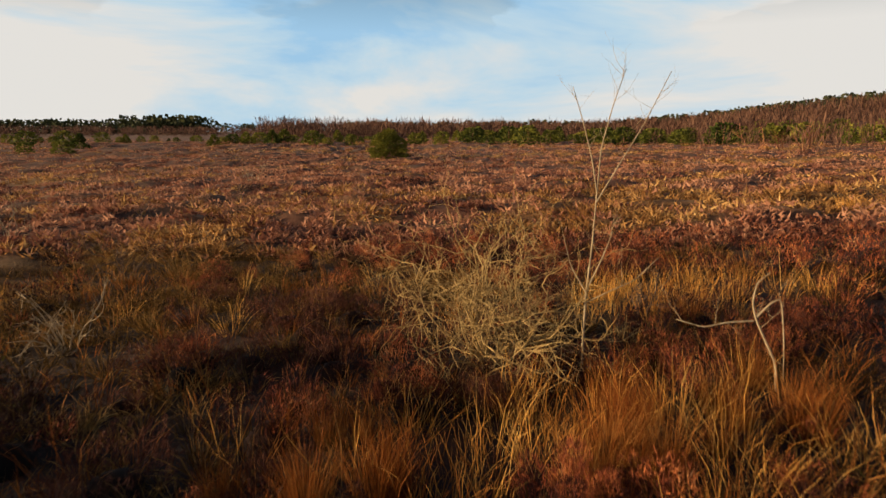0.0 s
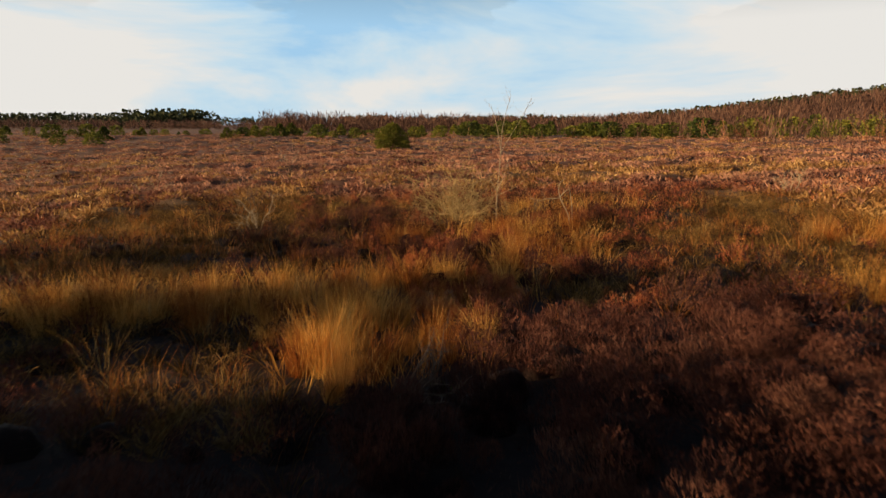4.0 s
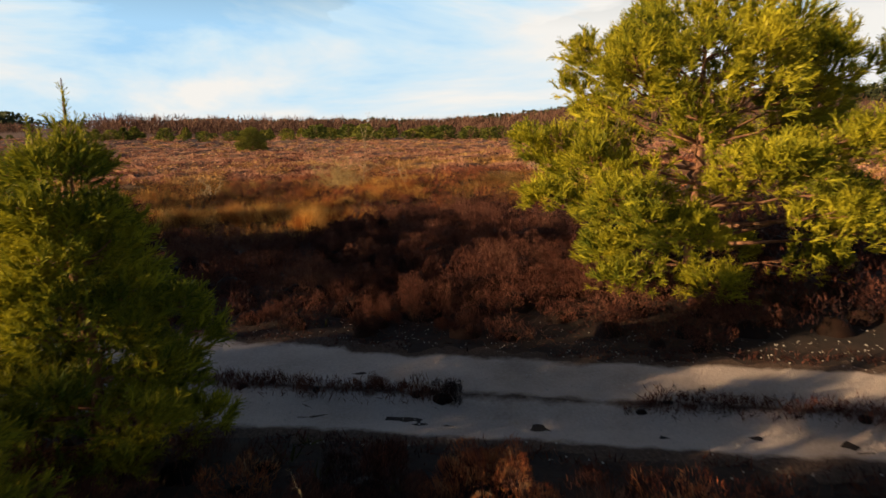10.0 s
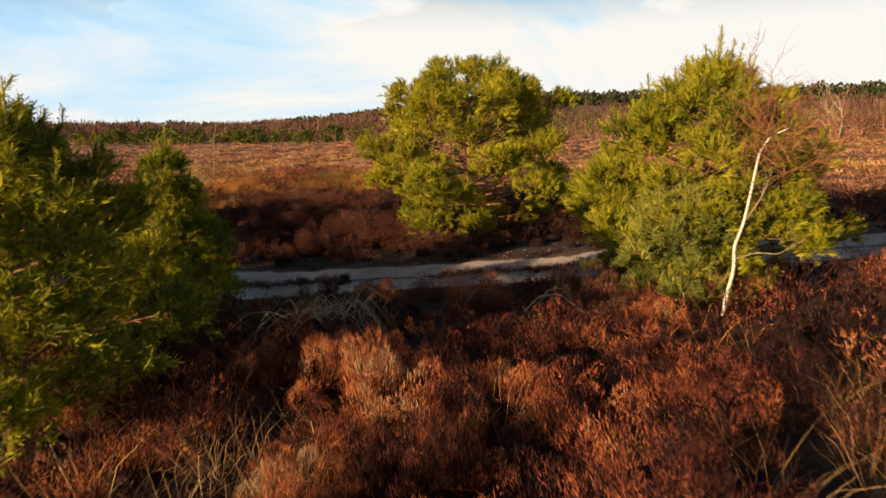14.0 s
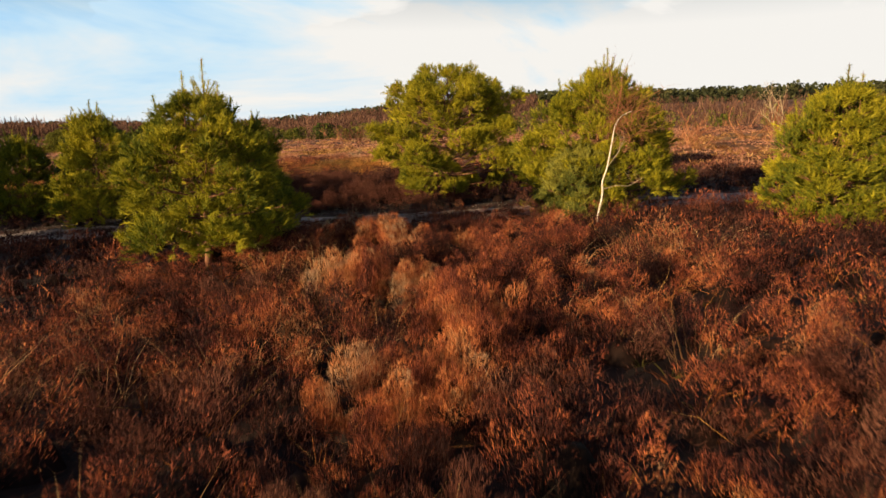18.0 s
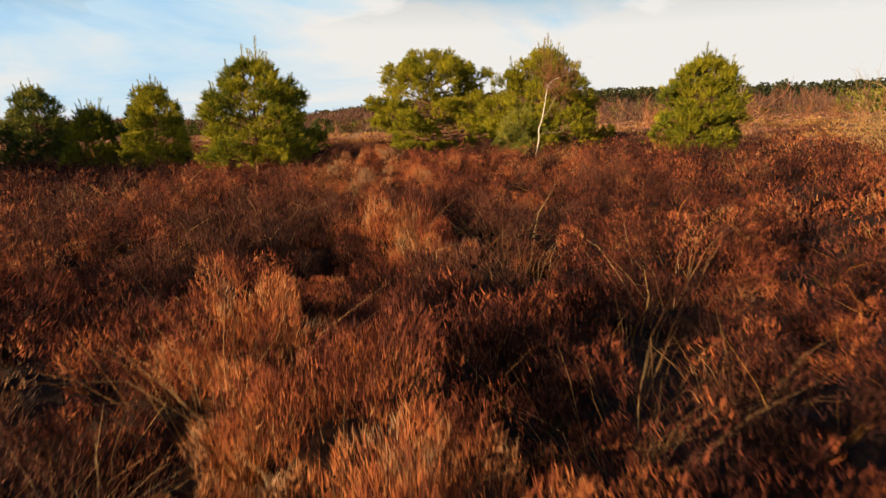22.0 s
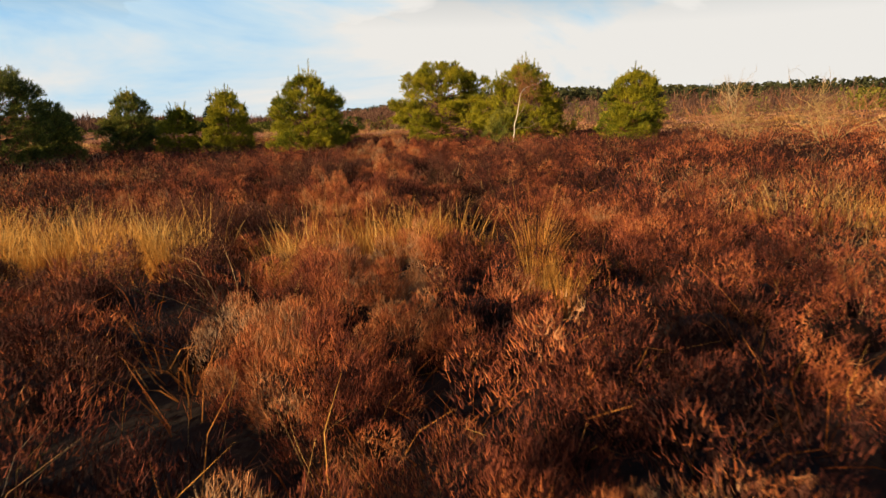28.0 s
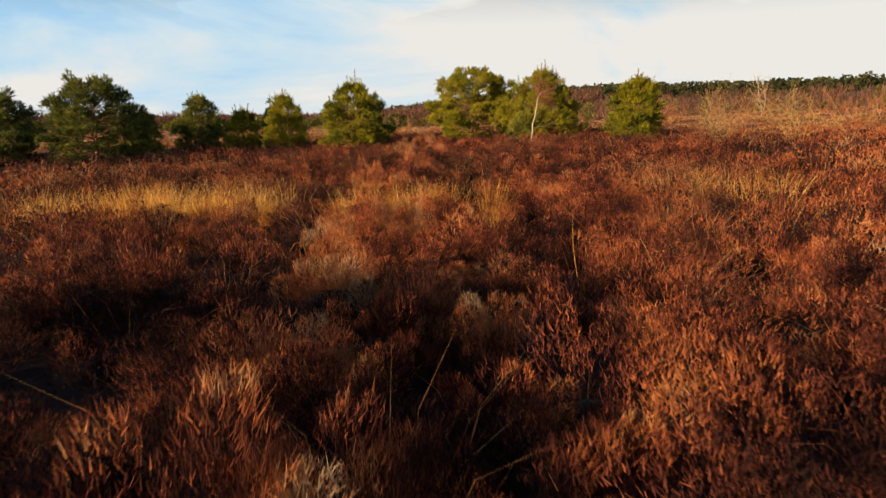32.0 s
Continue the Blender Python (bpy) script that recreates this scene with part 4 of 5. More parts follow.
scrubs = [scrub_mesh(300 + k) for k in range(4)]
for k in range(90):
    x, y = rng.uniform(22, 110), rng.uniform(-32, 70)
    if math.hypot(x - 5, y + 20) < 44:
        continue
    ob = new("bare_tree", scrubs[k % 4])
    s = rng.uniform(1.5, 3.4)
    ob.location, ob.scale, ob.rotation_euler = (x, y, float(soil(x, y)) - 0.05), (s, s, s * 1.05), (0, 0, k * 1.3)
    tagged(ob, "leafless birch scrub with reddish brown twigs on the hillside", "bare tree", "hillside scrub")
for k in range(26):
    x, y = rng.uniform(20, 46), rng.uniform(-30, 4)
    if math.hypot(x + 2, y + 24) < 25:
        continue
    ob = new("bare_bush", scrubs[(k + 1) % 4])
    s = rng.uniform(1.2, 2.4)
    ob.location, ob.scale, ob.rotation_euler = (x, y, float(soil(x, y)) - 0.05), (s * 1.5, s * 1.5, s), (0, 0, k * 2.1)
    tagged(ob, "leafless brown bush standing in pale grass", "bush", "bare bushes on the slope")
for k, (x, y, h) in enumerate([(40.5, 2.0, 4.2), (42.5, 3.6, 3.9)]):
    bare_shrub(x, y, h, 1.3, 1, 95 + k, GREY_WOOD, "slender bare birch with pale trunk on the hillside", 0.12, 2, 6, 0.05, 0.05, "birch_tree", "birch tree")


def far_wood(name, spots, shape, mat, label):
    """Many trees of a far wood as one mesh. spots: x, y, height."""
    rng = np.random.default_rng(len(spots))
    pieces = []
    for x, y, h in spots:
        z = float(soil(x, y))
        if shape == "conifer":
            n = 90 if mat is NEEDLES_FAR else 24
            fine_ = 0.5 if mat is NEEDLES_FAR else 1.0
            u = rng.uniform(0.0, 1.0, n)
            az = rng.uniform(0, 2 * math.pi, n)
            r = 0.21 * h * np.array([dome_shape(q) for q in u]) * rng.uniform(0.5, 1.1, n)
            p = np.stack([x + np.cos(az) * r, y + np.sin(az) * r, z + u * h * 0.96], 1)
            d = unit(np.stack([np.cos(az), np.sin(az), rng.uniform(0.1, 1.2, n)], 1))
            pieces.append(sprigs(p, d, h * fine_ * rng.uniform(0.14, 0.28, n), h * fine_ ** 1.6 * rng.uniform(0.14, 0.28, n), rng))
        else:
            n = 34
            u = rng.uniform(0.0, 1.0, n)
            p = np.stack([x + rng.normal(0, 0.10, n) * h, y + rng.normal(0, 0.10, n) * h, z + u * h * 0.72], 1)
            d = unit(np.stack([rng.normal(0, 0.28, n), rng.normal(0, 0.28, n), np.ones(n)], 1))
            pieces.append(sprigs(p, d, h * rng.uniform(0.18, 0.34, n), h * rng.uniform(0.012, 0.04, n), rng))
    return tagged(new(name, mesh_of(name, *join(pieces), mat)), label, "woodland", kind="stuff")


def ring(count, az0, az1, r0, r1, h0, h1, seed):
    rng = np.random.default_rng(seed)
    az, r = np.radians(rng.uniform(az0, az1, count)), rng.uniform(r0, r1, count)
    return list(zip(r * np.sin(az), r * np.cos(az), rng.uniform(h0, h1, count)))


far_wood("bare_woodland", ring(1100, -15, 18, 230, 380, 6.0, 9.0, 401) + ring(600, 16, 42, 200, 300, 5.0, 8.0, 404) + ring(700, -45, -15, 330, 480, 4, 6.5, 402) + ring(900, 18, 80, 140, 260, 3.5, 6, 403), "bare", WOODS_BARE, "belt of leafless birch woodland along the heath's far edge")
far_wood("conifer_woodland", ring(380, -8, 16, 420, 470, 6, 9, 411) + ring(2200, 15, 78, 300, 410, 5, 7.5, 412) + ring(420, -48, -21, 480, 560, 7, 10, 413), "conifer", WOODS_DARK, "dark conifer wood along the skyline")
rng = np.random.default_rng(415)
far_wood("conifer_clump", [(-196 + rng.uniform(-29, 29), 478 + rng.uniform(-25, 25), rng.uniform(7.5, 13)) for k in range(120)], "conifer", WOODS_DARK, "dense clump of tall dark conifers on the skyline")
def flank(count, x0, x1, y0, y1, h0, h1, seed):
    rng = np.random.default_rng(seed)
    x, y = rng.uniform(x0, x1, count), rng.uniform(y0, y1, count)
    ok = np.hypot(x - 5, y + 20) > 48
    return list(zip(x[ok], y[ok], rng.uniform(h0, h1, count)[ok]))


# Rows of pines beyond every view, added only to shade the heath.
def shade_rows(seed, x0, x1, y0, y1, count, h0, h1):
    rng = np.random.default_rng(seed)
    return list(zip(rng.uniform(x0, x1, count), np.linspace(y0, y1, count), rng.uniform(h0, h1, count)))


far_wood("pine_wood", shade_rows(431, -39, -34, -20.4, -16.2, 11, 7.7, 8.5) + shade_rows(433, -39, -34, -14.5, -10.5, 7, 5.2, 6.0) + shade_rows(434, -26, -24, -1.8, -0.2, 4, 5.6, 6.2) + shade_rows(432, -38, -34, -47.0, -41.4, 10, 5.6, 6.2), "conifer", NEEDLES_FAR, "unseen pines added west of the heath to throw long shadows")
far_wood("hillside_scrub", flank(1100, 35, 190, -60, 150, 1.6, 4.2, 421), "bare", WOODS_BARE, "leafless scrub covering the hillside beyond the heath")
far_wood("hillside_pines", flank(300, 52, 190, -60, 150, 1.8, 4.6, 422), "conifer", NEEDLES_FAR, "scattered bushy pines on the hillside")
far_wood("distant_woodland", ring(420, -30, 5, 850, 1000, 8, 11, 416), "conifer", WOODS_DARK, "distant woods on a low ridge")

# ---- heather ----
LINE = np.array([(0.3, 9.0), (0.0, 0.0), (-0.2, -12.0), (-4.0, -22.0), (-8.2, -29.0), (-10.2, -34.0), (-12.6, -41.0)])


def off_line(x, y):
    best = np.full(np.shape(x), 1e9)
    for (ax, ay), (bx, by) in zip(LINE[:-1], LINE[1:]):
        ux, uy = bx - ax, by - ay
        u = np.clip(((x - ax) * ux + (y - ay) * uy) / (ux * ux + uy * uy), 0, 1)
        best = np.minimum(best, np.hypot(x - ax - u * ux, y - ay - u * uy))
    return best


def heather_points(rng, n, radius, height):
    """Sprig feet and headings on a low dome, of one mound."""
    lobes = 15
    la, lq = rng.uniform(0, 2 * math.pi, lobes), np.sqrt(rng.uniform(0, 1, lobes))
    foot = np.stack([np.cos(la) * lq * 0.72, np.sin(la) * lq * 0.72, np.zeros(lobes)], 1) * radius
    axis = unit(np.stack([np.cos(la) * lq * 0.5, np.sin(la) * lq * 0.5, np.ones(lobes)], 1) + rng.normal(0, 0.1, (lobes, 3)))
    tall_ = height * (1 - 0.45 * lq ** 2) * rng.uniform(0.75, 1.2, lobes)
    k = rng.integers(0, lobes, n)
    t = rng.uniform(0.16, 1.0, n) ** 0.6
    az = rng.uniform(0, 2 * math.pi, n)
    fat = radius * 0.34 * np.sqrt(np.maximum(1.02 - ((t - 0.45) / 0.58) ** 2, 0.02)) * rng.uniform(0.55, 1.0, n)
    round_ = np.stack([np.cos(az), np.sin(az), np.zeros(n)], 1)
    p = foot[k] + axis[k] * (tall_[k] * t)[:, None] + round_ * fat[:, None]
    d = unit(axis[k] * 0.9 + [0, 0, 0.35] + round_ * (0.62 - 0.35 * t)[:, None] + rng.normal(0, 0.44, (n, 3)))
    return p, d


def thin_tips(p, d, length, width, rng):
    """Fine tips, one slender triangle each."""
    h = across(d, rng) * (width / 2)[:, None]
    v = np.stack([p - h, p + h, p + d * length[:, None]], 1).reshape(-1, 3)
    return v, np.arange(len(v)).reshape(-1, 3)


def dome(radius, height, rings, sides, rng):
    """The lumpy solid core of a heather mound: woody inside and dark filling for its shaded gaps."""
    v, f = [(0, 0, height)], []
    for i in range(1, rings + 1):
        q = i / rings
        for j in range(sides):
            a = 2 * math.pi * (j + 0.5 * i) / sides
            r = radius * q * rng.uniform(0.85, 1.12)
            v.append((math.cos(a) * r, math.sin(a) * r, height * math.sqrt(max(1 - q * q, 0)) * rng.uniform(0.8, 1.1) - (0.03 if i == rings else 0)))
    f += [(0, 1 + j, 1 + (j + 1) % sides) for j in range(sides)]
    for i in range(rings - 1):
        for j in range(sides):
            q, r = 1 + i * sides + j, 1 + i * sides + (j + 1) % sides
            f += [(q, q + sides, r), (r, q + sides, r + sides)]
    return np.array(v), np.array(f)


def heather_mesh(seed, mat, n=8500):
    rng = np.random.default_rng(seed)
    p, d = heather_points(rng, n, 0.40, 0.43)
    v, f = thin_tips(p - d * 0.01, d, rng.uniform(0.022, 0.05, n), rng.uniform(0.0026, 0.0046, n), rng)
    return mesh_of("heather_bush", v, f, mat)


grid = 0.61
mx, my = np.meshgrid(np.arange(-26, 18, grid), np.arange(-45, 13, grid))
mx, my = mx.ravel(), my.ravel()
mr = np.random.default_rng(500)
mx, my = mx + mr.uniform(-0.26, 0.26, len(mx)), my + mr.uniform(-0.26, 0.26, len(mx))
share = grass_share(mx, my)
td = track_distance(mx, my)
keep = (td > 1.28) & (mr.uniform(0, 1, len(mx)) > np.maximum(share * np.where(my < -13, 0.2, 0.9), 0.8 * gold(mx, my)))
mx, my, td = mx[keep], my[keep], td[keep]
mr = np.random.default_rng(501)
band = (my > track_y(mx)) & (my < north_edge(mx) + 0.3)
field = my >= north_edge(mx) + 0.3
msize = mr.uniform(0.62, 1.3, len(mx)) * np.where(field, 0.8, 1.0) * np.where(band, 1.1, 1.0)
msize *= np.where(td < 1.6, 0.55, np.where(td < 2.4, 0.8, 1.0))
msize *= 1 - 0.45 * step(1.3, 0.5, np.hypot((mx + 1.9) / 1.2, my + 16.0))
# small bushes along the middle of the track
sr = np.random.default_rng(505)
strip = [k for k in range(0, len(dense), 2) if -9 < dense[k, 0] < 14 and wavy(dense[k, 0], dense[k, 1], 0.9, 35) > 0.27]
sx_ = dense[strip] + side[strip] * sr.normal(-0.1, 0.07, len(strip))[:, None]
mx, my = np.concatenate([mx, sx_[:, 0]]), np.concatenate([my, sx_[:, 1]])
msize = np.concatenate([msize, sr.uniform(0.30, 0.50, len(strip))])
band = np.concatenate([band, np.ones(len(strip), bool)])
off = off_line(mx, my)
field_all = my >= north_edge(mx) + 0.3
# an oval around (-2.2, 5.0) is darkened with mostly dark bushes
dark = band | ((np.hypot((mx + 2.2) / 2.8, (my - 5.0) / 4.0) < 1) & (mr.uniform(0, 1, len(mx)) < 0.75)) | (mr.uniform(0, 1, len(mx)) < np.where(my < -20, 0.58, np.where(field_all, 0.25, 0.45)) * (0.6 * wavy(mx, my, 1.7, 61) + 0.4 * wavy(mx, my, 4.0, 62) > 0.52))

msize *= 1 + 0.18 * (wavy(mx, my, 1.9, 63) - 0.5)
# the heather stands taller on the rise south of the track
mtall = (1 + 0.10 * step(-16.0, -18.0, my) * step(-29.0, -25.5, my)) * mr.uniform(0.8, 1.3, len(mx))
# dark bushes south of the track stand in for the shade lying there
shaded_verge = (my < track_y(mx)) & (track_distance(mx, my) < 3.6) & (mx < 1.5)
dark |= shaded_verge & (mr.uniform(0, 1, len(mx)) < 0.8)
near_meshes = {m: [heather_mesh(510 + k, m) for k in range(5)] for m in (HEATHER_RUST, HEATHER_DARK)}
chosen = np.where((off < 1.55) & (my < 5) & (msize > 0.45))[0]
chosen = chosen[np.argsort(off[chosen])][:150]
near_cores = [mesh_of("woody_base", *dome(0.25, 0.17, 5, 11, np.random.default_rng(515 + k)), HEATHER_STEM_SHADE, True) for k in range(3)]
is_near = np.zeros(len(mx), bool)
is_near[chosen] = True
for i in chosen:
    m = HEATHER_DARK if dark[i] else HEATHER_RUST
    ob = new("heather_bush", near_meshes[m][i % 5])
    s = float(msize[i])
    ob.location = (mx[i], my[i], float(soil(mx[i], my[i])))
    ob.scale, ob.rotation_euler = (s, s, s * float(mtall[i])), (0, 0, i * 1.1)
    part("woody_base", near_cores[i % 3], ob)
    tagged(ob, "dark purplish brown winter heather bush" if dark[i] else "rust-brown winter heather bush with feathery sprigs", "heather", "heather bushes")


def heather_stuff(name, select, n, grow, mat, seed, label):
    rng = np.random.default_rng(seed)
    pieces, cores = [], []
    idx = np.where(select & ~is_near)[0]
    zz = soil(mx[idx], my[idx])
    for i, z in zip(idx, zz):
        s = msize[i]
        k = max(12, int(n * s * s))
        p, d = heather_points(rng, k, 0.41 * s, 0.44 * s * mtall[i])
        p = p - d * 0.02 + [mx[i], my[i], z]
        pieces.append(thin_tips(p, d, rng.uniform(0.03, 0.065, k) * grow ** 0.6, rng.uniform(0.0044, 0.0072, k) * grow, rng))
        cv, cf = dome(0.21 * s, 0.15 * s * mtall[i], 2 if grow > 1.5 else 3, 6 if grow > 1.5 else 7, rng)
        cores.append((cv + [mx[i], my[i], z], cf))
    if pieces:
        tagged(new("heather_stems", mesh_of("heather_stems", *join(cores), HEATHER_STEM_SHADE, True)), "solid dark cores for the stems and shaded gaps of the heather carpet", "heather", kind="stuff")
        tagged(new(name, mesh_of(name, *join(pieces), mat)), label, "heather", kind="stuff")


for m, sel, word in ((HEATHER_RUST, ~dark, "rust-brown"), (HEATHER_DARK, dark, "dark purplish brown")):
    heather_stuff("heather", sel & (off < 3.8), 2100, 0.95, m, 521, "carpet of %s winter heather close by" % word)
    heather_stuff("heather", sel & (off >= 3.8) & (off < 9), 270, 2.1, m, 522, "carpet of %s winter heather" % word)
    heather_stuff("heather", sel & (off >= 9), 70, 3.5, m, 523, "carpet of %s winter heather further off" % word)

# low heather on the strip between the ruts and along the verges
rng = np.random.default_rng(530)
sel = (dense[:, 0] > -9) & (dense[:, 0] < 14)
feet = dense[sel]
pieces = []
for (x, y), (sx, sy) in zip(feet, side[sel]):
    if wavy(x, y, 0.9, 35) < 0.33:
        continue
    k = 70
    u = rng.normal(-0.09, 0.10, k)
    q = np.stack([x + sx * u + rng.normal(0, 0.05, k), y + sy * u + rng.normal(0, 0.05, k), np.zeros(k)], 1)
    q[:, 2] = soil(q[:, 0], q[:, 1]) + 0.03
    d = unit(rng.normal(0, 0.45, (k, 3)) + [0, 0, 0.8])
    pieces.append(sprigs(q, d, rng.uniform(0.05, 0.13, k), rng.uniform(0.005, 0.010, k), rng))
tagged(new("verge_heather", mesh_of("verge_heather", *join(pieces), HEATHER_DARK)), "low trampled heather between the ruts of the track", "heather", kind="stuff")

pieces = []
for sgn in (-1, 1):
    k = 26
    n = len(feet) * k
    u = sgn * (0.98 + np.abs(rng.normal(0, 0.16, n)))
    b = np.repeat(feet, k, 0) + np.repeat(side[sel], k, 0) * u[:, None] + rng.normal(0, 0.04, (n, 2))
    b = b[wavy(b[:, 0], b[:, 1], 0.5, 37) > 0.42]
    n = len(b)
    q = np.stack([b[:, 0], b[:, 1], soil(b[:, 0], b[:, 1]) - 0.005], 1)
    pieces.append(thin_tips(q, unit(rng.normal(0, 0.5, (n, 3)) + [0, 0, 0.7]), rng.uniform(0.03, 0.10, n), rng.uniform(0.008, 0.016, n), rng))
tagged(new("verge_litter", mesh_of("verge_litter", *join(pieces), HEATHER_DARK)), "low dark heather and litter along the track's edges", "heather", kind="stuff")

# fallen sprigs and low shoots on the ground between the bushes
rng = np.random.default_rng(533)
n = 170000
lx, ly = rng.uniform(-15, 3, n), rng.uniform(-43, 6, n)
ok = (off_line(lx, ly) < 3.2) & (track_distance(lx, ly) > 1.15)
lx, ly = lx[ok], ly[ok]
n = len(lx)
q = np.stack([lx, ly, soil(lx, ly) - 0.005 + rng.uniform(0, 0.03, n)], 1)
tagged(new("heath_litter", mesh_of("heath_litter", *thin_tips(q, unit(rng.normal(0, 0.8, (n, 3)) * [1, 1, 0.4] + [0, 0, 0.35]), rng.uniform(0.05, 0.14, n), rng.uniform(0.005, 0.010, n), rng), HEATHER_DARK)), "dead sprigs and low shoots between the heather bushes", "heather", kind="stuff")

# pebbles on the track
rng = np.random.default_rng(531)
n = 5200
k = rng.integers(0, len(feet), n)
u = rng.uniform(-1.2, 2.0, n)
px, py = feet[k, 0] + side[sel][k, 0] * u + rng.normal(0, 0.07, n), feet[k, 1] + side[sel][k, 1] * u + rng.normal(0, 0.07, n)
pz = soil(px, py) + 0.026 - 0.024 * step(0.6, 1.0, np.abs(u))
octa_v = np.array([(1, 0, 0), (-1, 0, 0), (0, 1, 0), (0, -1, 0), (0, 0, 0.7), (0, 0, -0.7)], float)
octa_f = np.array([(0, 2, 4), (2, 1, 4), (1, 3, 4), (3, 0, 4), (2, 0, 5), (1, 2, 5), (3, 1, 5), (0, 3, 5)])
sz = rng.uniform(0.003, 0.013, n)
v = (octa_v[None] * sz[:, None, None] * rng.uniform(0.7, 1.3, (n, 6, 1)) + np.stack([px, py, pz], 1)[:, None]).reshape(-1, 3)
f = (octa_f[None] + (np.arange(n) * 6)[:, None, None]).reshape(-1, 3)
tagged(new("pebbles", mesh_of("pebbles", v, f, STONE)), "small pale pebbles scattered on the sandy track", "pebbles", kind="stuff")

# ---- grass ----
def tussock_mesh(seed, mat, n=300, height=0.50, spread=0.13):
    rng = np.random.default_rng(seed)
    az, q = rng.uniform(0, 2 * math.pi, n), np.sqrt(rng.uniform(0, 1, n))
    p = np.stack([np.cos(az) * q * spread, np.sin(az) * q * spread, np.zeros(n)], 1)
    d = unit(np.stack([np.cos(az) * q * 0.32, np.sin(az) * q * 0.32, np.ones(n)], 1) + rng.normal(0, 0.12, (n, 3)))
    bend = np.stack([np.cos(az) * q, np.sin(az) * q, np.full(n, -0.1)], 1) * rng.uniform(0.0, 0.8, n)[:, None] + [0.15, 0.05, 0]
    ln = height * rng.uniform(0.45, 1.15, n) * np.where(rng.uniform(0, 1, n) < 0.05, 1.6, 1.0)
    return mesh_of("grass_tussock", *blades(p, d, ln, rng.uniform(0.0025, 0.0052, n), bend, rng), mat)


tall = {m: [tussock_mesh(540 + k, m) for k in range(4)] for m in (GRASS_GOLD, GRASS_RUST)}


def tussock(x, y, s, k, mat, label):
    ob = new("grass_tussock", tall[mat][k % 4])
    ob.location, ob.scale, ob.rotation_euler = (x, y, float(soil(x, y)) - 0.01), (s * 0.9, s * 0.9, s), (0, 0, k * 1.9)
    return tagged(ob, label, "grass", "tussocks of dry grass")


rng = np.random.default_rng(550)
for k, (x, y, s, g) in enumerate([(-1.12, 4.5, 0.8, 0), (-0.57, 4.55, 0.7, 0), (0.5, 4.8, 0.75, 0), (1.3, 4.9, 0.8, 0), (2.1, 5.5, 0.75, 0), (1.05, 3.5, 0.8, 0), (0.2, 5.1, 0.65, 0), (1.9, 4.1, 0.75, 0), (1.55, 2.7, 0.95, 1), (1.75, 2.3, 0.9, 1), (9.44, 15.0, 1.5, 1),
                                  (-11.0, -31.3, 1.0, 1), (-9.97, -31.9, 1.1, 1), (-9.2, -32.1, 0.95, 0), (-8.9, -31.7, 1.0, 1), (-8.3, -31.7, 1.0, 1), (-8.25, -33.4, 1.5, 1), (-8.75, -34.3, 1.0, 1), (-8.4, -31.2, 1.1, 1), (-9.05, -31.45, 1.1, 0), (-8.2, -29.9, 0.8, 0), (-8.7, -29.5, 0.85, 0), (-8.6, -33.8, 0.9, 1), (-10.6, -34.0, 0.8, 1), (-10.15, -32.2, 0.8, 1)]):
    tussock(x, y, s * (0.8 if y < -15 else 0.85), k, (GRASS_RUST, GRASS_GOLD)[g], "tall golden tussock of dry moor grass" if g else "reddish tussock of dry moor grass")
made = 0
while made < 190:
    x, y = rng.uniform(-14, 8), rng.uniform(-36, 7)
    if rng.uniform() < float(gold(x, y)):
        reddish = y > 1.6 or made % 2 == 1
        tussock(x, y, rng.uniform(0.6, 1.1) * (1.0 if y > -15 else 0.78), made, GRASS_RUST if reddish else GRASS_GOLD, "reddish tussock of dry moor grass" if reddish else "golden tussock of dry moor grass")
        made += 1


def grass_stuff(name, count, box, keep_of, size, width, mat, seed, label, per=14, droop=1.0):
    """Low tufts of grass over a box of ground, as one object."""
    rng = np.random.default_rng(seed)
    x, y = rng.uniform(box[0], box[1], count), rng.uniform(box[2], box[3], count)
    ok = (rng.uniform(0, 1, count) < keep_of(x, y)) & (track_distance(x, y) > 1.0)
    x, y = x[ok], y[ok]
    n = len(x)
    z = soil(x, y)
    c = np.repeat(np.stack([x, y, z], 1), per, 0)
    m = len(c)
    az, q = rng.uniform(0, 2 * math.pi, m), np.sqrt(rng.uniform(0, 1, m))
    s = np.repeat(rng.uniform(0.6, 1.3, n), per) * size
    c[:, 0] += np.cos(az) * q * s * 0.35
    c[:, 1] += np.sin(az) * q * s * 0.35
    d = unit(np.stack([np.cos(az) * q * 0.8 * droop, np.sin(az) * q * 0.8 * droop, np.full(m, 0.8)], 1) + rng.normal(0, 0.25 * droop ** 0.5, (m, 3)))
    bend = (np.stack([np.cos(az), np.sin(az), np.full(m, -0.4)], 1) * rng.uniform(0.2, 1.2, m)[:, None] + [0.3, 0.1, 0]) * droop
    v, f = blades(c, d, s * rng.uniform(0.5, 1.2, m), np.full(m, width) * rng.uniform(0.7, 1.3, m), bend, rng)
    return tagged(new(name, mesh_of(name, v, f, mat)), label, "grass", kind="stuff")


def field_part(x, y):
    return step(-0.3, 0.8, y - north_edge(x))


grass_stuff("dry_grass", 6000, (-9, 9, -5, 13), lambda x, y: (0.25 + 0.75 * grass_share(x, y)) * field_part(x, y) * (gold(x, y) < 0.5), 0.30, 0.007, GRASS_OLIVE, 561, "low matted dry grass among the heather", 30)
grass_stuff("dry_grass", 3600, (-9, 9, -5, 13), lambda x, y: 0.95 * gold(x, y) + 0.015 * field_part(x, y), 0.48, 0.005, GRASS_GOLD, 562, "golden dry grass on the open heath", 20, 0.45)
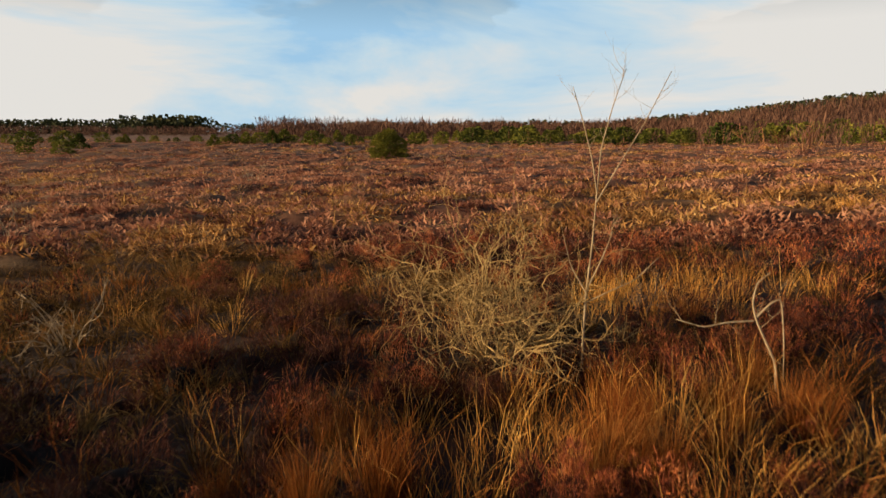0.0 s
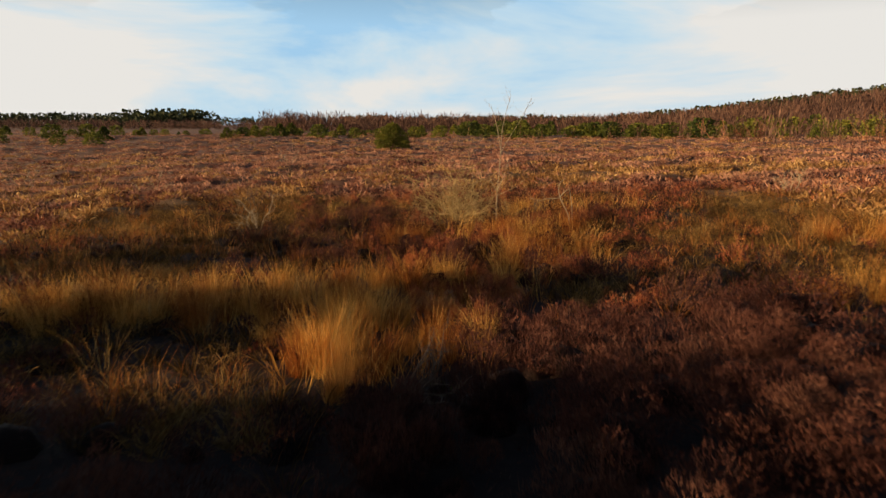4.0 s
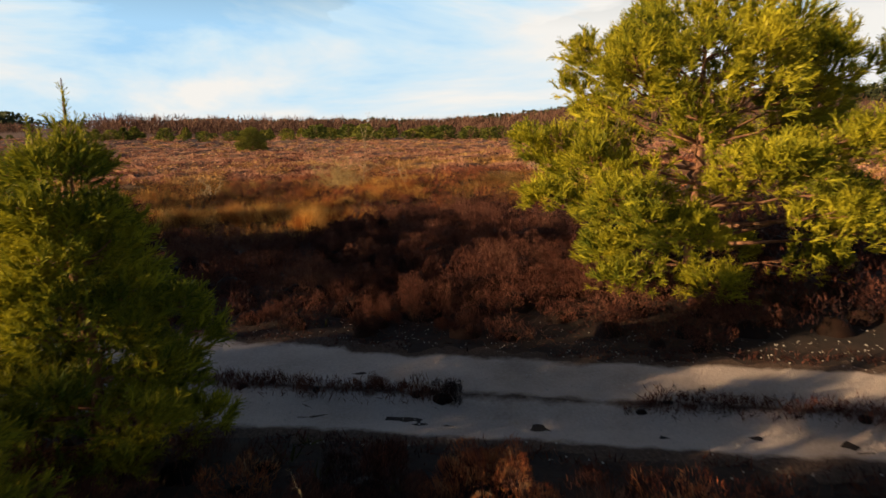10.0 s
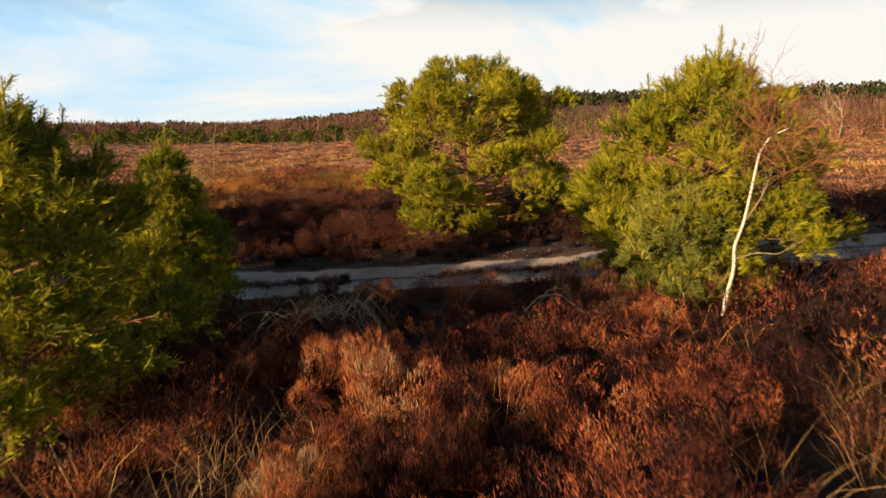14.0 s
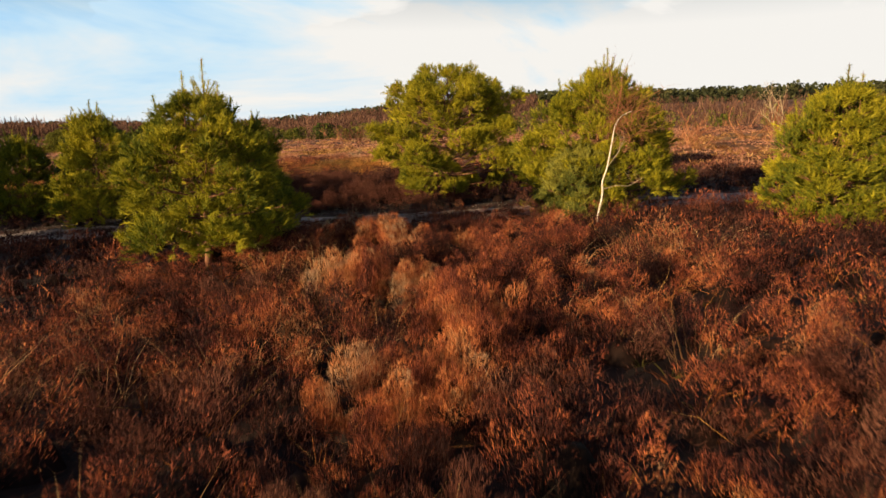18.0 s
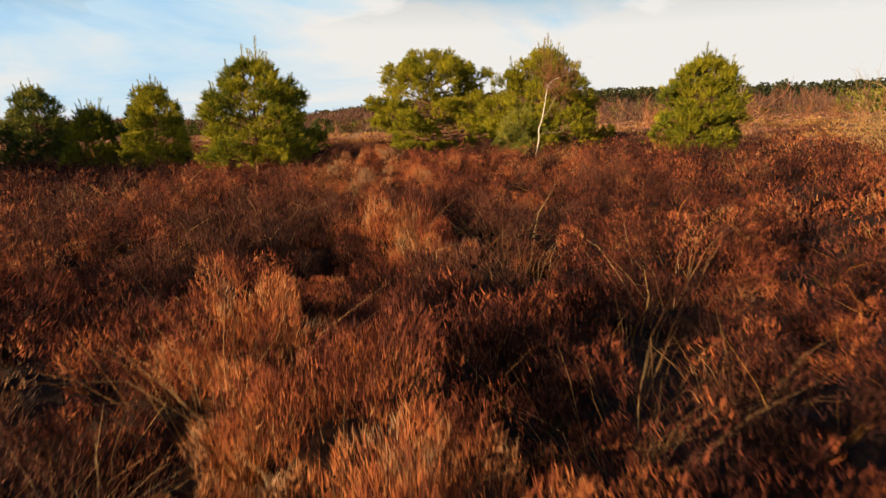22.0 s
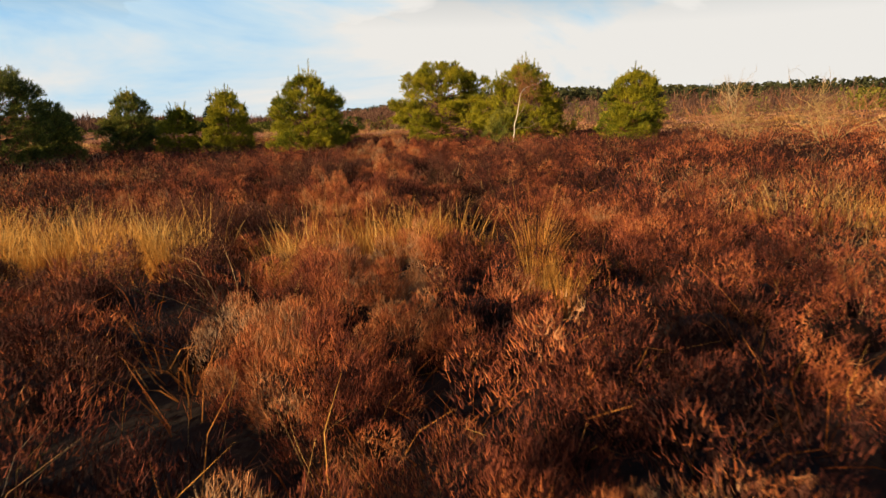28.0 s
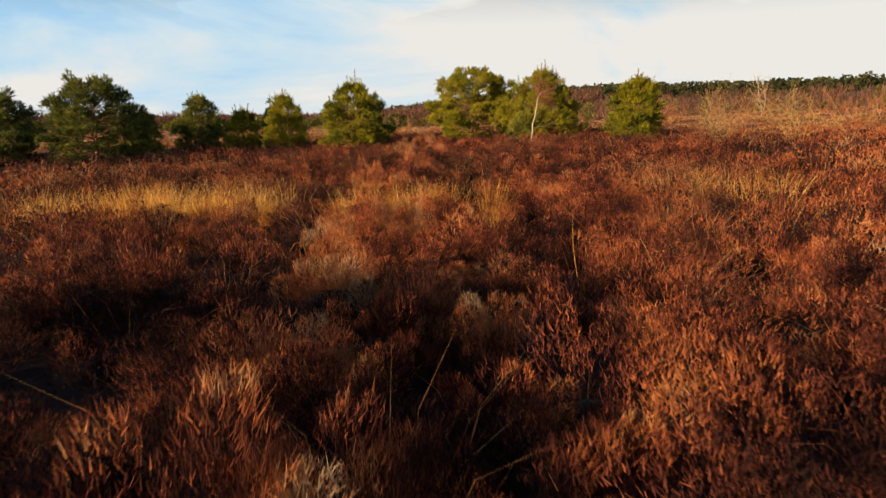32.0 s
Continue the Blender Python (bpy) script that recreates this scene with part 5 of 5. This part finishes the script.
grass_stuff("dry_grass", 1500, (-9, 9, -5, 10), lambda x, y: 0.5 * field_part(x, y), 0.4, 0.0065, GRASS_RUST, 563, "rusty dry grass on the open heath", 18, 0.5)
grass_stuff("dry_grass", 5000, (-15, 2, -44, -17), lambda x, y: 0.12 + 0.6 * grass_share(x, y), 0.42, 0.008, GRASS_RUST, 564, "thin dry grass between heather bushes", 9)
grass_stuff("dry_grass", 8000, (-16, 3, -36, -27), lambda x, y: gold(x, y) * np.where(x < -10, 1.0, 0.55), 0.55, 0.0048, GRASS_GOLD, 565, "golden dry grass in a band through the heather", 26, 0.35)
grass_stuff("dry_grass", 900, (-15, 3, -43, -17), lambda x, y: step(0.45, 0.75, wavy(x, y, 2.1, 73)), 0.62, 0.0045, GRASS_TAN, 568, "tan tufts of dry grass bowing over the heather", 34, 0.8)
grass_stuff("moss", 2500, (-12, 6, -40, 8), lambda x, y: 0.5 * (wavy(x, y, 1.5, 71) > 0.62), 0.16, 0.012, MOSS, 566, "green moss and low bilberry between the bushes", 10)

grass_stuff("bent_stems", 900, (-14, 2, -43, -18), lambda x, y: 0.5 + 0 * x, 0.62, 0.0035, GRASS_GOLD, 567, "single bleached grass stems bowing over the heather", 2)


def heath_beyond(name, count, which, mat, seed, label, per=16):
    """Bushes and tussocks of the open heath, each a low dome of sprigs, coarser with distance."""
    rng = np.random.default_rng(seed)
    east = rng.uniform(0, 1, count) < 0.30
    az = np.radians(np.where(east, rng.uniform(30, 95, count), rng.uniform(-42, 52, count)))
    r = 11.0 * (230 / 11.0) ** rng.uniform(0, 1, count)
    x, y = r * np.sin(az) + np.where(east, 2.0, 0.0), r * np.cos(az) + np.where(east, -22.0, -4.0)
    far_side = rng.uniform(0, 1, count) < 0.06
    x = np.where(far_side, rng.uniform(-60, -26, count), x)
    y = np.where(far_side, rng.uniform(-60, 20, count), y)
    r = np.where(far_side, 60.0, r)
    g = grass_share(x, y)
    ok = (rng.uniform(0, 1, count) < (g if which else 1 - 0.9 * g)) & ((y > north_edge(x)) | (x > 14) | (x < -26)) & ((np.abs(x) > 9) | (y > 12)) & (track_distance(x, y) > 1.6)
    x, y, r = x[ok], y[ok], r[ok]
    n = len(x)
    wide = (0.17 + 0.0035 * np.minimum(r, 120)) * rng.uniform(0.6, 1.5, n)
    tall_ = (0.20 if which else 0.17) * rng.uniform(0.5, 1.5, n) * (1 + 0.004 * np.minimum(r, 120))
    foot = np.repeat(np.stack([x, y, soil(x, y) + hummocks(x, y) - 0.02], 1), per, 0)
    wide, tall_ = np.repeat(wide, per), np.repeat(tall_, per)
    m = len(foot)
    a, q = rng.uniform(0, 2 * math.pi, m), np.sqrt(rng.uniform(0, 1, m))
    foot += np.stack([np.cos(a) * q * wide, np.sin(a) * q * wide, tall_ * (1 - q * q) * 0.5], 1)
    d = unit(np.stack([np.cos(a) * q, np.sin(a) * q, np.full(m, 0.55)], 1) + rng.normal(0, 0.4, (m, 3)) * [1, 1, 0.4])
    long_ = tall_ * rng.uniform(0.5, 1.1, m) * (0.95 if which else 0.8)
    broad = wide * rng.uniform(0.16, 0.34, m) * (0.7 if which else 1.0)
    return tagged(new(name, mesh_of(name, *thin_tips(foot, d, long_, broad, rng), mat)), label, "heath", kind="stuff")


heath_beyond("heather", 34000, False, HEATHER_FAR, 571, "purplish brown heather over the open heath")
heath_beyond("dry_grass", 30000, True, GRASS_FAR, 572, "pale golden grass over the open heath", 18)
